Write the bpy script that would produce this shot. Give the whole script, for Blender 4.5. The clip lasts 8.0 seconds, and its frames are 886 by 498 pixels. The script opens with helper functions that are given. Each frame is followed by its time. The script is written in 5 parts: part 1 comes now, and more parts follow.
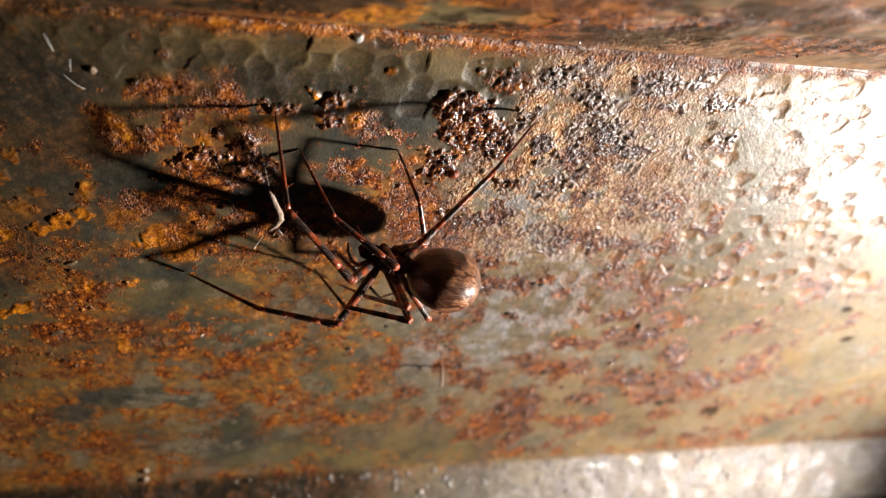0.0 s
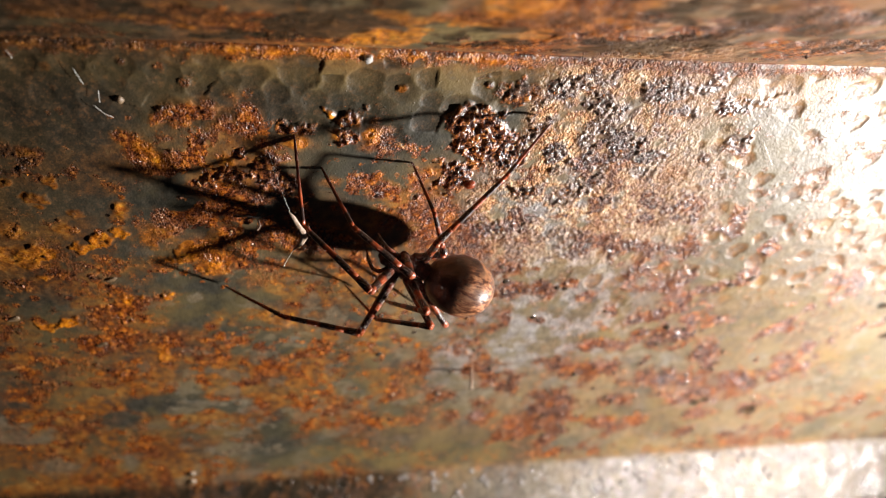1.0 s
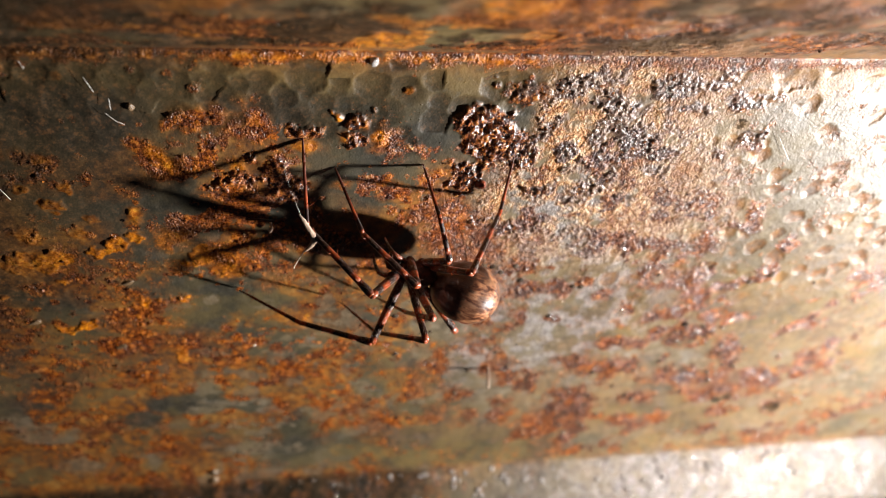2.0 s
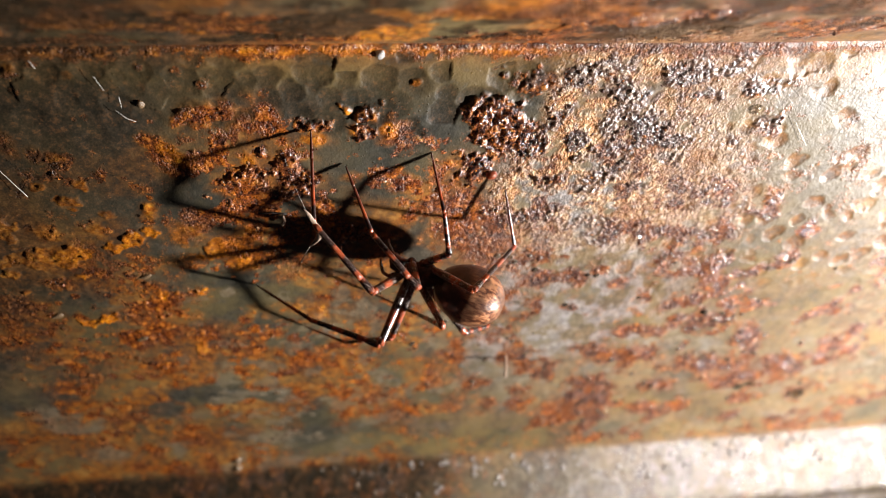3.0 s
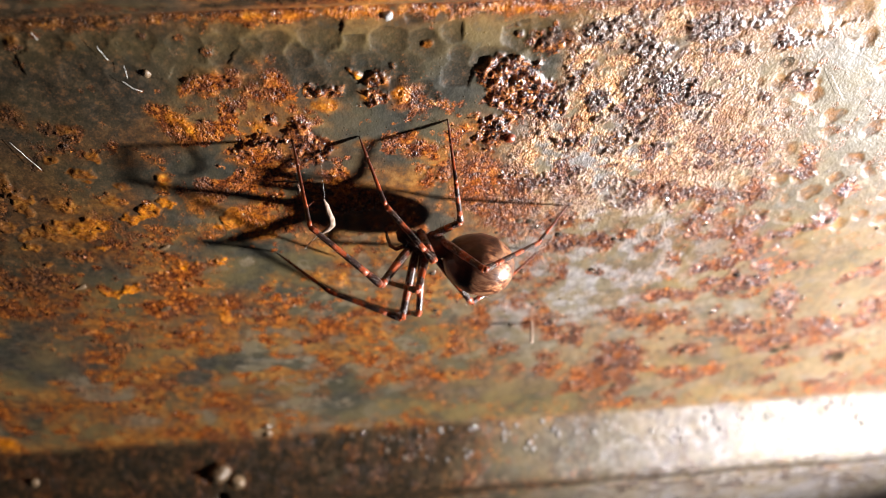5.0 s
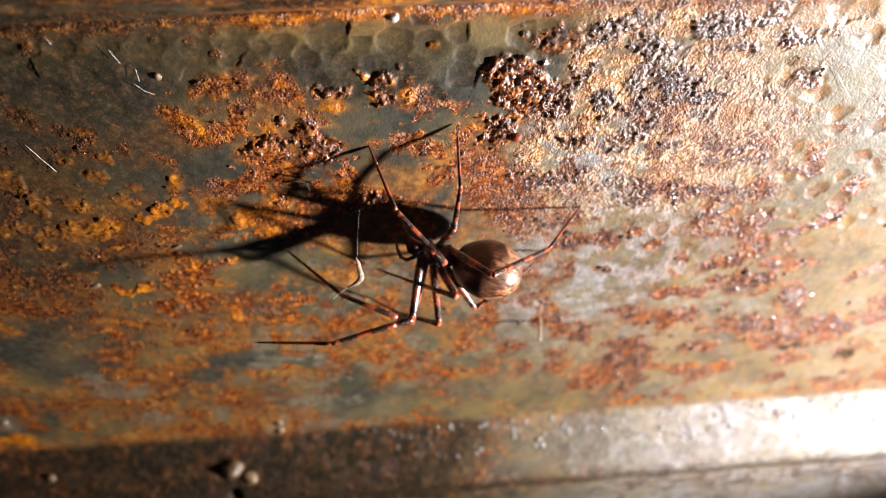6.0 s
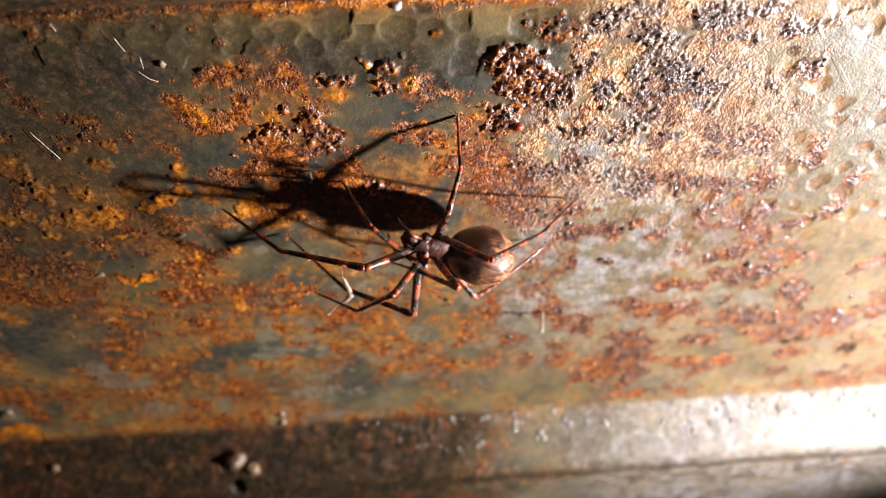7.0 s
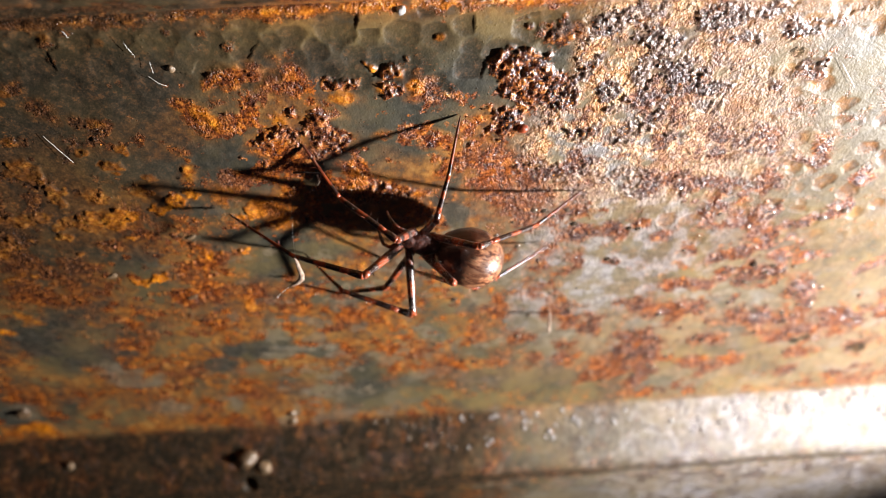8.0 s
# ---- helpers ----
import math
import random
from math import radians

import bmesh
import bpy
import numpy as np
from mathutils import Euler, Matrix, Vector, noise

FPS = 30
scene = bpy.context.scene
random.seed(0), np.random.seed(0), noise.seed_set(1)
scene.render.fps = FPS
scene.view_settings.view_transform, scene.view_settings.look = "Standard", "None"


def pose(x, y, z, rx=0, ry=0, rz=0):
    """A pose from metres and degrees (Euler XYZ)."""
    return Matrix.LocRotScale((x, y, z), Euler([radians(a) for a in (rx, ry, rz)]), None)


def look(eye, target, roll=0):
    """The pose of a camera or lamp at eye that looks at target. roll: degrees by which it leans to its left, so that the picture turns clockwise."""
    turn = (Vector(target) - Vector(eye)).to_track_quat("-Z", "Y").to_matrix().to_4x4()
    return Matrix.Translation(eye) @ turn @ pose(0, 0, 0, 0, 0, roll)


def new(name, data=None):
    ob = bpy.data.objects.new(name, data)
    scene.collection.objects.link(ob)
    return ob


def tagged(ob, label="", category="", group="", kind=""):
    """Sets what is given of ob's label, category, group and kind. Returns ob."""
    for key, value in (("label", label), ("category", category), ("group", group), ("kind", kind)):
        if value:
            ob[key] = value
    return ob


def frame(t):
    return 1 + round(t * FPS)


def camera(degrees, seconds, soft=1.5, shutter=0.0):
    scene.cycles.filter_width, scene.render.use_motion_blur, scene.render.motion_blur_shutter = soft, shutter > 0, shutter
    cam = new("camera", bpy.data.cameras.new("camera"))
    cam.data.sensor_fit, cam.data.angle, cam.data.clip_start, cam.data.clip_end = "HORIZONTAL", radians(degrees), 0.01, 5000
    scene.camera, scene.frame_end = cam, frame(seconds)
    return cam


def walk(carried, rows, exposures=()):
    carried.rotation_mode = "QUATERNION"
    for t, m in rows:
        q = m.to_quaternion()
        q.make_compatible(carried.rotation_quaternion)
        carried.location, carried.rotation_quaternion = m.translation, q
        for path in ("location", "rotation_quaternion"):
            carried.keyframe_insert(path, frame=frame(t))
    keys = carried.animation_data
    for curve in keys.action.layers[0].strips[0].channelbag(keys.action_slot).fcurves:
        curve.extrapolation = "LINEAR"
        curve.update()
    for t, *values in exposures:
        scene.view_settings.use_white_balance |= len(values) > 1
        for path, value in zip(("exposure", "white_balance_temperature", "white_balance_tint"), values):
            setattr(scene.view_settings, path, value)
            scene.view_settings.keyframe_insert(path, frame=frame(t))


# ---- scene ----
cam = camera(57.1, 8.0, 0.6)
cam.data.dof.use_dof, cam.data.dof.focus_distance, cam.data.dof.aperture_fstop = True, 0.094, 19.0
MM = 0.001
# The rusty sheet leans far over, and everything stands in its frame: x along the folds, y into the steel, z up its face.
SHEET = pose(0, 0, 1.6, 60)
# seconds, eye in millimetres, turn in degrees
PATH = [
    (0, -24.45, -71.40, 80.03, 44.13, -11.63, -10.04),
    (0.5, -22.43, -72.21, 81.98, 43.90, -9.63, -9.19),
    (1, -20.63, -73.03, 83.73, 43.69, -7.80, -8.31),
    (1.5, -19.52, -72.84, 84.20, 43.43, -6.80, -7.77),
    (3, -15.99, -72.47, 85.32, 41.99, -3.79, -6.35),
    (3.5, -15.10, -71.37, 84.53, 40.98, -2.94, -5.86),
    (4, -14.24, -70.75, 84.11, 40.09, -2.28, -5.63),
    (4.5, -13.45, -70.32, 83.87, 39.44, -1.67, -5.34),
    (6, -12.00, -71.15, 85.10, 38.92, -0.12, -4.56),
    (6.5, -12.55, -71.42, 84.89, 38.88, -0.19, -4.37),
    (7, -11.87, -72.42, 84.59, 38.91, -0.06, -4.21),
    (7.5, -10.90, -72.93, 85.48, 38.83, 0.45, -3.96),
    (8, -10.87, -73.08, 85.56, 38.86, 0.82, -3.71),
]
walk(cam, [(t, SHEET @ pose(x * MM, y * MM, z * MM, rx, ry, rz)) for t, x, y, z, rx, ry, rz in PATH],
     [(0, -0.26, 7000, 10), (0.5, -0.05, 6900, 10), (1.0, 0.0, 6800, 10), (1.5, 0.0, 6800, 10), (3.5, 0.14, 6600, 10), (4.0, 0.2, 6500, 10), (4.5, 0.42, 6400, 10), (8.0, 0.47, 6400, 10)])

# ---- light: one small torch held to the side, in a dark place ----
world = bpy.data.worlds.new("world")
scene.world = world
world.use_nodes = True
world.node_tree.nodes["Background"].inputs[0].default_value = (0.6, 0.7, 1.0, 1)
world.node_tree.nodes["Background"].inputs[1].default_value = 0.008
torch = new("torch_light", bpy.data.lights.new("torch_light", "SPOT"))
torch.data.energy, torch.data.shadow_soft_size, torch.data.spot_size, torch.data.spot_blend = 5.1, 0.005, radians(76), 1.0
torch.data.color = (1.0, 0.965, 0.95)
torch.matrix_world = SHEET @ look((0.165, -0.094, -0.029), (0.030, 0.0, -0.008))


# ---- materials ----
class Nodes:
    """A small shorthand for node materials."""

    def __init__(self, name):
        self.m = bpy.data.materials.new(name)
        self.m.use_nodes = True
        self.t = self.m.node_tree
        self.b = self.t.nodes["Principled BSDF"]
        self.coord = self.t.nodes.new("ShaderNodeTexCoord")

    def put(self, socket, value):
        if isinstance(value, bpy.types.NodeSocket):
            self.t.links.new(value, socket)
        elif isinstance(value, tuple) and len(value) == 3 and socket.type == "RGBA":
            socket.default_value = (*value, 1)
        else:
            socket.default_value = value

    def noise(self, scale, detail=4, rough=0.55, space="Object", stretch=None, lacunarity=2.0):
        n = self.t.nodes.new("ShaderNodeTexNoise")
        n.inputs["Scale"].default_value, n.inputs["Detail"].default_value, n.inputs["Roughness"].default_value = scale, detail, rough
        vec = self.coord.outputs[space]
        if stretch:
            mp = self.t.nodes.new("ShaderNodeMapping")
            mp.inputs["Scale"].default_value = stretch
            self.t.links.new(vec, mp.inputs["Vector"])
            vec = mp.outputs[0]
        self.t.links.new(vec, n.inputs["Vector"])
        return n.outputs["Fac"]

    def attr(self, name):
        n = self.t.nodes.new("ShaderNodeAttribute")
        n.attribute_name = name
        return n.outputs["Fac"]

    def random(self):
        return self.t.nodes.new("ShaderNodeObjectInfo").outputs["Random"]

    def axis(self, which, space="Generated"):
        n = self.t.nodes.new("ShaderNodeSeparateXYZ")
        self.t.links.new(self.coord.outputs[space], n.inputs[0])
        return n.outputs[which]

    def ramp(self, fac, *stops, hard=False):
        n = self.t.nodes.new("ShaderNodeValToRGB")
        n.color_ramp.interpolation = "CONSTANT" if hard else "LINEAR"
        while len(n.color_ramp.elements) < len(stops):
            n.color_ramp.elements.new(0.5)
        for e, (p, c) in zip(n.color_ramp.elements, stops):
            e.position = p
            e.color = (*c, 1) if isinstance(c, tuple) else (c, c, c, 1)
        self.put(n.inputs[0], fac)
        return n.outputs[0]

    def mix(self, fac, a, b):
        n = self.t.nodes.new("ShaderNodeMix")
        n.data_type = "RGBA"
        self.put(n.inputs["Factor"], fac)
        self.put(n.inputs[6], a)
        self.put(n.inputs[7], b)
        return n.outputs[2]

    def math(self, op, a, b=0.0, clamp=False):
        n = self.t.nodes.new("ShaderNodeMath")
        n.operation, n.use_clamp = op, clamp
        self.put(n.inputs[0], a)
        self.put(n.inputs[1], b)
        return n.outputs[0]

    def bump(self, height, strength, distance):
        n = self.t.nodes.new("ShaderNodeBump")
        n.inputs["Strength"].default_value, n.inputs["Distance"].default_value = strength, distance
        self.put(n.inputs["Height"], height)
        self.t.links.new(n.outputs[0], self.b.inputs["Normal"])

    def done(self, colour, rough, metal=0.0, **more):
        self.put(self.b.inputs["Base Color"], colour)
        self.put(self.b.inputs["Roughness"], rough)
        self.put(self.b.inputs["Metallic"], metal)
        for k, v in more.items():
            self.put(self.b.inputs[k.replace("_", " ")], v)
        return self.m


def steel_material():
    n = Nodes("rusted_steel")
    fine, mid, wide = n.noise(3000, 5, 0.7), n.noise(750, 6, 0.65), n.noise(110, 5, 0.6)
    rust, crust, ochre, film, stain = n.attr("rust"), n.attr("crust"), n.attr("ochre"), n.attr("film"), n.attr("stain")
    bare = n.ramp(mid, (0.3, (0.02, 0.0195, 0.014)), (0.52, (0.042, 0.039, 0.028)), (0.75, (0.084, 0.075, 0.055)))
    bare = n.mix(n.ramp(wide, (0.44, 0.0), (0.6, 0.7)), bare, (0.1, 0.078, 0.037))
    bare = n.mix(n.ramp(n.noise(60, 3), (0.5, 0.0), (0.62, 0.4)), bare, (0.085, 0.078, 0.05))
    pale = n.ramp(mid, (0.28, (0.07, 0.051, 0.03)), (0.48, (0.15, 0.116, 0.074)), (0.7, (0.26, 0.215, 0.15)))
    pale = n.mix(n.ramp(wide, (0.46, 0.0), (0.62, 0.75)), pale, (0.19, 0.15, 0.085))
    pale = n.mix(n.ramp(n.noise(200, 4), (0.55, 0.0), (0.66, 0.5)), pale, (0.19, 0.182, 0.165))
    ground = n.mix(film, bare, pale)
    # pale grey scale, with glare on the lower flank painted into the same colour
    ground = n.mix(n.math("MULTIPLY", n.attr("lime"), n.ramp(n.noise(420, 4, 0.65), (0.36, 0.1), (0.58, 0.95))), ground, n.ramp(mid, (0.3, (0.12, 0.1, 0.1)), (0.6, (0.35, 0.325, 0.32))))
    ground = n.mix(n.math("MULTIPLY", stain, n.ramp(mid, (0.32, 0.25), (0.55, 1.0))), ground, n.ramp(n.math("ADD", n.math("MULTIPLY", wide, 0.5), n.math("MULTIPLY", mid, 0.5)), (0.42, (0.15, 0.043, 0.007)), (0.52, (0.28, 0.1, 0.014)), (0.62, (0.38, 0.19, 0.045))))
    ground = n.mix(n.math("MULTIPLY", n.attr("patina"), n.ramp(mid, (0.3, 0.5), (0.6, 0.9))), ground, n.ramp(wide, (0.4, (0.07, 0.06, 0.028)), (0.55, (0.15, 0.108, 0.038))))
    tone = n.attr("tone")
    mixed = n.math("ADD", n.math("MULTIPLY", fine, 0.4), n.math("ADD", n.math("MULTIPLY", mid, 0.4), n.math("MULTIPLY", tone, 0.2)))
    red = n.ramp(mixed, (0.34, (0.045, 0.01, 0.004)), (0.43, (0.15, 0.032, 0.004)), (0.5, (0.34, 0.085, 0.008)), (0.58, (0.58, 0.18, 0.016)), (0.7, (0.7, 0.33, 0.07)))
    red = n.mix(n.ramp(n.math("ADD", n.noise(160, 3), n.math("MULTIPLY", film, 0.26)), (0.48, 0.0), (0.62, 0.85)), red, n.ramp(mixed, (0.36, (0.038, 0.012, 0.007)), (0.5, (0.18, 0.056, 0.019)), (0.66, (0.46, 0.2, 0.075))))
    tan = n.ramp(mixed, (0.36, (0.2, 0.06, 0.016)), (0.44, (0.44, 0.19, 0.055)), (0.51, (0.64, 0.42, 0.22)), (0.6, (0.74, 0.61, 0.46)))
    ground = n.mix(n.attr("scab"), ground, tan)
    grainy = n.math("ADD", n.math("MULTIPLY", n.math("SUBTRACT", fine, 0.5), 1.5), n.math("MULTIPLY", n.math("SUBTRACT", mid, 0.5), 1.6))
    spread = n.ramp(n.math("ADD", rust, n.math("MULTIPLY", grainy, n.ramp(rust, (0.0, 0.0), (0.12, 1.0), (0.7, 0.8), (1.0, 0.35)))), (0.2, 0.0), (0.75, 1.0))
    col = n.mix(spread, ground, red)
    yel = n.ramp(mixed, (0.38, (0.42, 0.11, 0.003)), (0.5, (0.8, 0.255, 0.005)), (0.64, (0.9, 0.41, 0.02)))
    yel = n.mix(n.ramp(n.noise(520, 4, 0.65), (0.46, 0.0), (0.62, 0.75)), yel, (0.3, 0.075, 0.006))
    col = n.mix(n.math("MULTIPLY", ochre, n.ramp(n.noise(1300, 4, 0.65), (0.36, 0.45), (0.5, 1.0))), col, yel)
    black = n.ramp(mixed, (0.36, (0.018, 0.008, 0.006)), (0.44, (0.085, 0.024, 0.01)), (0.51, (0.27, 0.078, 0.015)), (0.6, (0.52, 0.2, 0.045)))
    black = n.mix(film, black, n.ramp(mixed, (0.36, (0.025, 0.018, 0.017)), (0.46, (0.06, 0.042, 0.04)), (0.56, (0.13, 0.085, 0.068)), (0.66, (0.3, 0.19, 0.11))))
    col = n.mix(crust, col, black)
    # dark dirt, together with shade painted into the far left and lower left
    col = n.mix(n.attr("dirt_shade"), col, n.ramp(mixed, (0.38, (0.016, 0.013, 0.008)), (0.5, (0.04, 0.026, 0.015)), (0.62, (0.12, 0.055, 0.022))))
    wet = n.ramp(n.math("SUBTRACT", mid, n.math("MULTIPLY", film, 0.1)), (0.2, 0.7), (0.42, 0.42), (0.7, 0.5))
    rough = n.mix(n.math("MAXIMUM", rust, ochre), wet, n.ramp(fine, (0.35, 0.18), (0.65, 0.5)))
    rough = n.mix(crust, rough, n.ramp(fine, (0.3, 0.12), (0.7, 0.36)))
    v = n.t.nodes.new("ShaderNodeTexVoronoi")
    v.inputs["Scale"].default_value = 3300
    n.t.links.new(n.coord.outputs["Object"], v.inputs["Vector"])
    grain = n.math("ADD", n.math("MULTIPLY", n.noise(5200, 4, 0.65), 0.5), n.math("MULTIPLY", n.math("SUBTRACT", 1.0, v.outputs["Distance"]), 0.5))
    grain = n.math("ADD", grain, n.math("MULTIPLY", mid, 0.8))
    relief = n.math("MULTIPLY", n.math("SUBTRACT", grain, 0.95), n.math("MULTIPLY", n.math("ADD", n.math("ADD", n.math("ADD", 0.1, n.math("MULTIPLY", n.attr("lime"), 0.45)), n.math("MULTIPLY", film, 0.06)), n.math("ADD", n.math("MULTIPLY", n.attr("scab"), 0.9), n.math("MULTIPLY", spread, n.ramp(n.noise(420, 3), (0.4, 0.15), (0.6, 0.85))))), n.math("SUBTRACT", 1.0, n.math("MULTIPLY", crust, 0.35))))
    # beads of condensed water
    w = n.t.nodes.new("ShaderNodeTexVoronoi")
    w.inputs["Scale"].default_value = 1300
    n.t.links.new(n.coord.outputs["Object"], w.inputs["Vector"])
    bead = n.math("MULTIPLY", n.math("SUBTRACT", 1.0, n.math("MULTIPLY", w.outputs["Distance"], 6.0), True), n.ramp(w.outputs["Color"], (0.46, 0.0), (0.48, 1.0)))
    bead = n.math("MULTIPLY", n.math("POWER", bead, 0.6), n.math("ADD", 0.25, n.math("MULTIPLY", n.math("MAXIMUM", spread, crust), 0.75)))
    relief = n.math("ADD", relief, n.math("MULTIPLY", bead, 0.4))
    rough = n.mix(n.ramp(bead, (0.05, 0.0), (0.2, 0.9)), rough, (0.07, 0.07, 0.07))
    n.bump(relief, 1.0, 0.00035)
    n.t.links.new(n.b.inputs["Normal"].links[0].from_socket, n.b.inputs["Coat Normal"])
    dull = n.math("SUBTRACT", 1.0, n.math("MULTIPLY", n.attr("dirt_shade"), 0.85))
    shine = n.math("SUBTRACT", n.math("ADD", 0.45, n.math("MULTIPLY", n.math("MULTIPLY", crust, film), 0.35)), n.math("MULTIPLY", film, 0.3))
    return n.done(col, rough, 0.0, Specular_IOR_Level=n.math("MULTIPLY", shine, dull), IOR=1.7, Coat_Weight=n.math("MULTIPLY", dull, n.math("MULTIPLY", n.math("MAXIMUM", bead, n.ramp(mid, (0.42, 0.1), (0.6, 0.8))), n.math("ADD", n.math("ADD", 0.3, n.math("MULTIPLY", film, n.math("SUBTRACT", 0.45, n.math("MULTIPLY", stain, 0.6)))), n.math("MULTIPLY", crust, n.math("ADD", 0.3, n.math("MULTIPLY", film, 0.5)))), True)), Coat_Roughness=0.06)


def plain_material(name, a, b, scale, rough, bump=0.3, depth=0.002):
    n = Nodes(name)
    f = n.noise(scale, 6, 0.6)
    n.bump(f, bump, depth)
    return n.done(n.mix(n.ramp(f, (0.3, 0.0), (0.7, 1.0)), a, b), rough)


def leg_material(name, bands, hairy=0.0):
    """Chitin with dark and red-brown rings along the limb."""
    n = Nodes(name)
    f = n.noise(2500, 3)
    z = n.math("ADD", n.axis("Z"), n.math("MULTIPLY", n.math("SUBTRACT", f, 0.5), 0.05))
    n.bump(n.noise(6000, 3, 0.6, stretch=(1, 1, 0.25)), 0.4, 0.00006)
    col = n.ramp(z, *bands)
    col = n.mix(n.ramp(f, (0.35, 0.35), (0.6, 0.0)), col, (0.03, 0.013, 0.009))
    if hairy:
        col = n.mix(n.math("MULTIPLY", n.ramp(n.noise(9000, 2, 0.5, stretch=(1, 1, 0.35)), (0.56, 0.0), (0.64, 1.0)), hairy), col, (0.5, 0.43, 0.38))
    return n.done(col, 0.3, 0.0, Specular_IOR_Level=0.5, Coat_Weight=0.4, Coat_Roughness=0.12)


DARK, RED, BROWN = (0.02, 0.006, 0.004), (0.37, 0.062, 0.012), (0.14, 0.028, 0.01)
M_STEEL = steel_material()
M_FEMUR = leg_material("femur_chitin", [(0.0, BROWN), (0.24, BROWN), (0.32, DARK), (0.46, DARK), (0.52, RED), (0.68, RED), (0.74, DARK), (0.9, DARK), (0.94, RED), (1.0, RED)], 0.6)
M_PATELLA = leg_material("patella_chitin", [(0.0, RED), (0.3, DARK), (0.75, DARK), (1.0, RED)], 0.5)
M_TIBIA = leg_material("tibia_chitin", [(0.0, RED), (0.12, RED), (0.16, DARK), (0.38, DARK), (0.43, RED), (0.58, RED), (0.63, DARK), (0.86, DARK), (0.9, RED), (1.0, RED)], 0.3)
M_META = leg_material("metatarsus_chitin", [(0.0, RED), (0.06, RED), (0.1, DARK), (0.28, DARK), (0.34, RED), (0.48, RED), (0.6, BROWN), (1.0, (0.14, 0.03, 0.012))])
M_TARSUS = leg_material("tarsus_chitin", [(0.0, (0.14, 0.03, 0.012)), (0.6, (0.1, 0.025, 0.012)), (1.0, (0.05, 0.015, 0.01))])


def abdomen_material():
    n = Nodes("velvety_abdomen")
    hair = n.noise(2300, 4, 0.6, stretch=(0.28, 1.0, 1.0))
    blotch = n.noise(330, 3, 0.5)
    col = n.ramp(hair, (0.38, (0.07, 0.022, 0.01)), (0.47, (0.25, 0.09, 0.038)), (0.57, (0.48, 0.22, 0.1)))
    col = n.mix(n.ramp(blotch, (0.4, 0.7), (0.52, 0.0)), col, (0.04, 0.013, 0.007))
    col = n.mix(n.ramp(n.math("ADD", n.axis("Y"), n.math("MULTIPLY", blotch, 0.3)), (0.8, 0.0), (1.05, 0.7)), col, (0.4, 0.09, 0.045))
    n.bump(hair, 0.6, 0.00012)
    # dark front: scalloped pigment plus the abdomen's shaded side, painted in
    front = n.math("ADD", n.axis("X"), n.math("ADD", n.math("MULTIPLY", n.math("SUBTRACT", blotch, 0.5), 0.5), n.math("MULTIPLY", n.math("SUBTRACT", hair, 0.5), 0.45)))
    col = n.mix(n.ramp(front, (0.52, 0.0), (0.66, 0.95)), col, (0.022, 0.008, 0.005))
    return n.done(col, n.ramp(hair, (0.3, 0.3), (0.7, 0.5)), 0.0, Specular_IOR_Level=0.5, Coat_Weight=0.4, Coat_Roughness=0.22)


M_ABDOMEN = abdomen_material()


def carapace_material():
    n = Nodes("carapace")
    f, g = n.noise(1400, 4, 0.6), n.noise(5000, 3, 0.6)
    n.bump(n.math("ADD", f, n.math("MULTIPLY", g, 0.5)), 0.8, 0.00025)
    col = n.ramp(f, (0.35, (0.02, 0.006, 0.004)), (0.52, (0.06, 0.014, 0.007)), (0.68, (0.13, 0.032, 0.014)))
    return n.done(col, n.ramp(g, (0.3, 0.3), (0.7, 0.55)), 0.0, Specular_IOR_Level=0.4)


M_CARAPACE = carapace_material()
M_EYE = Nodes("eye_black").done((0.01, 0.01, 0.012), 0.08)
M_SILK = Nodes("silk").done((0.75, 0.74, 0.7), 0.3)
M_HUSK = plain_material("dry_husk", (0.24, 0.15, 0.1), (0.5, 0.38, 0.29), 1800, 0.55, 0.5, 0.0002)
M_REAR = plain_material("rear_steel", (0.07, 0.045, 0.03), (0.16, 0.075, 0.03), 90, 0.8, 0.4, 0.0005)


# ---- helpers for meshes ----
def part(name, bm, material, parent=None, label="", smooth=True):
    me = bpy.data.meshes.new(name)
    bm.to_mesh(me)
    bm.free()
    me.materials.append(material)
    for p in me.polygons:
        p.use_smooth = smooth
    ob = new(name, me)
    if parent:
        ob.parent = parent
    return tagged(ob, label)


def tube(bm, stations, sides=10, squash=1.0, cap=True):
    """Skin rings round (point, radius) stations; the tube runs mainly along its own polyline."""
    rings = []
    pts = [Vector(p) for p, _ in stations]
    ref = Vector((1, 0, 0))
    for i, (p, r) in enumerate(stations):
        d = (pts[min(i + 1, len(pts) - 1)] - pts[max(i - 1, 0)]).normalized()
        u = ref - d * ref.dot(d)
        u = u.normalized() if u.length > 1e-6 else d.orthogonal().normalized()
        v = d.cross(u)
        ref = u
        rings.append([bm.verts.new(pts[i] + (u * math.cos(a) + v * squash * math.sin(a)) * r) for a in (2 * math.pi * k / sides for k in range(sides))])
    for a, b in zip(rings, rings[1:]):
        for k in range(sides):
            bm.faces.new((a[k], a[(k + 1) % sides], b[(k + 1) % sides], b[k]))
    if cap:
        bm.faces.new(rings[0][::-1])
        bm.faces.new(rings[-1])
    return rings


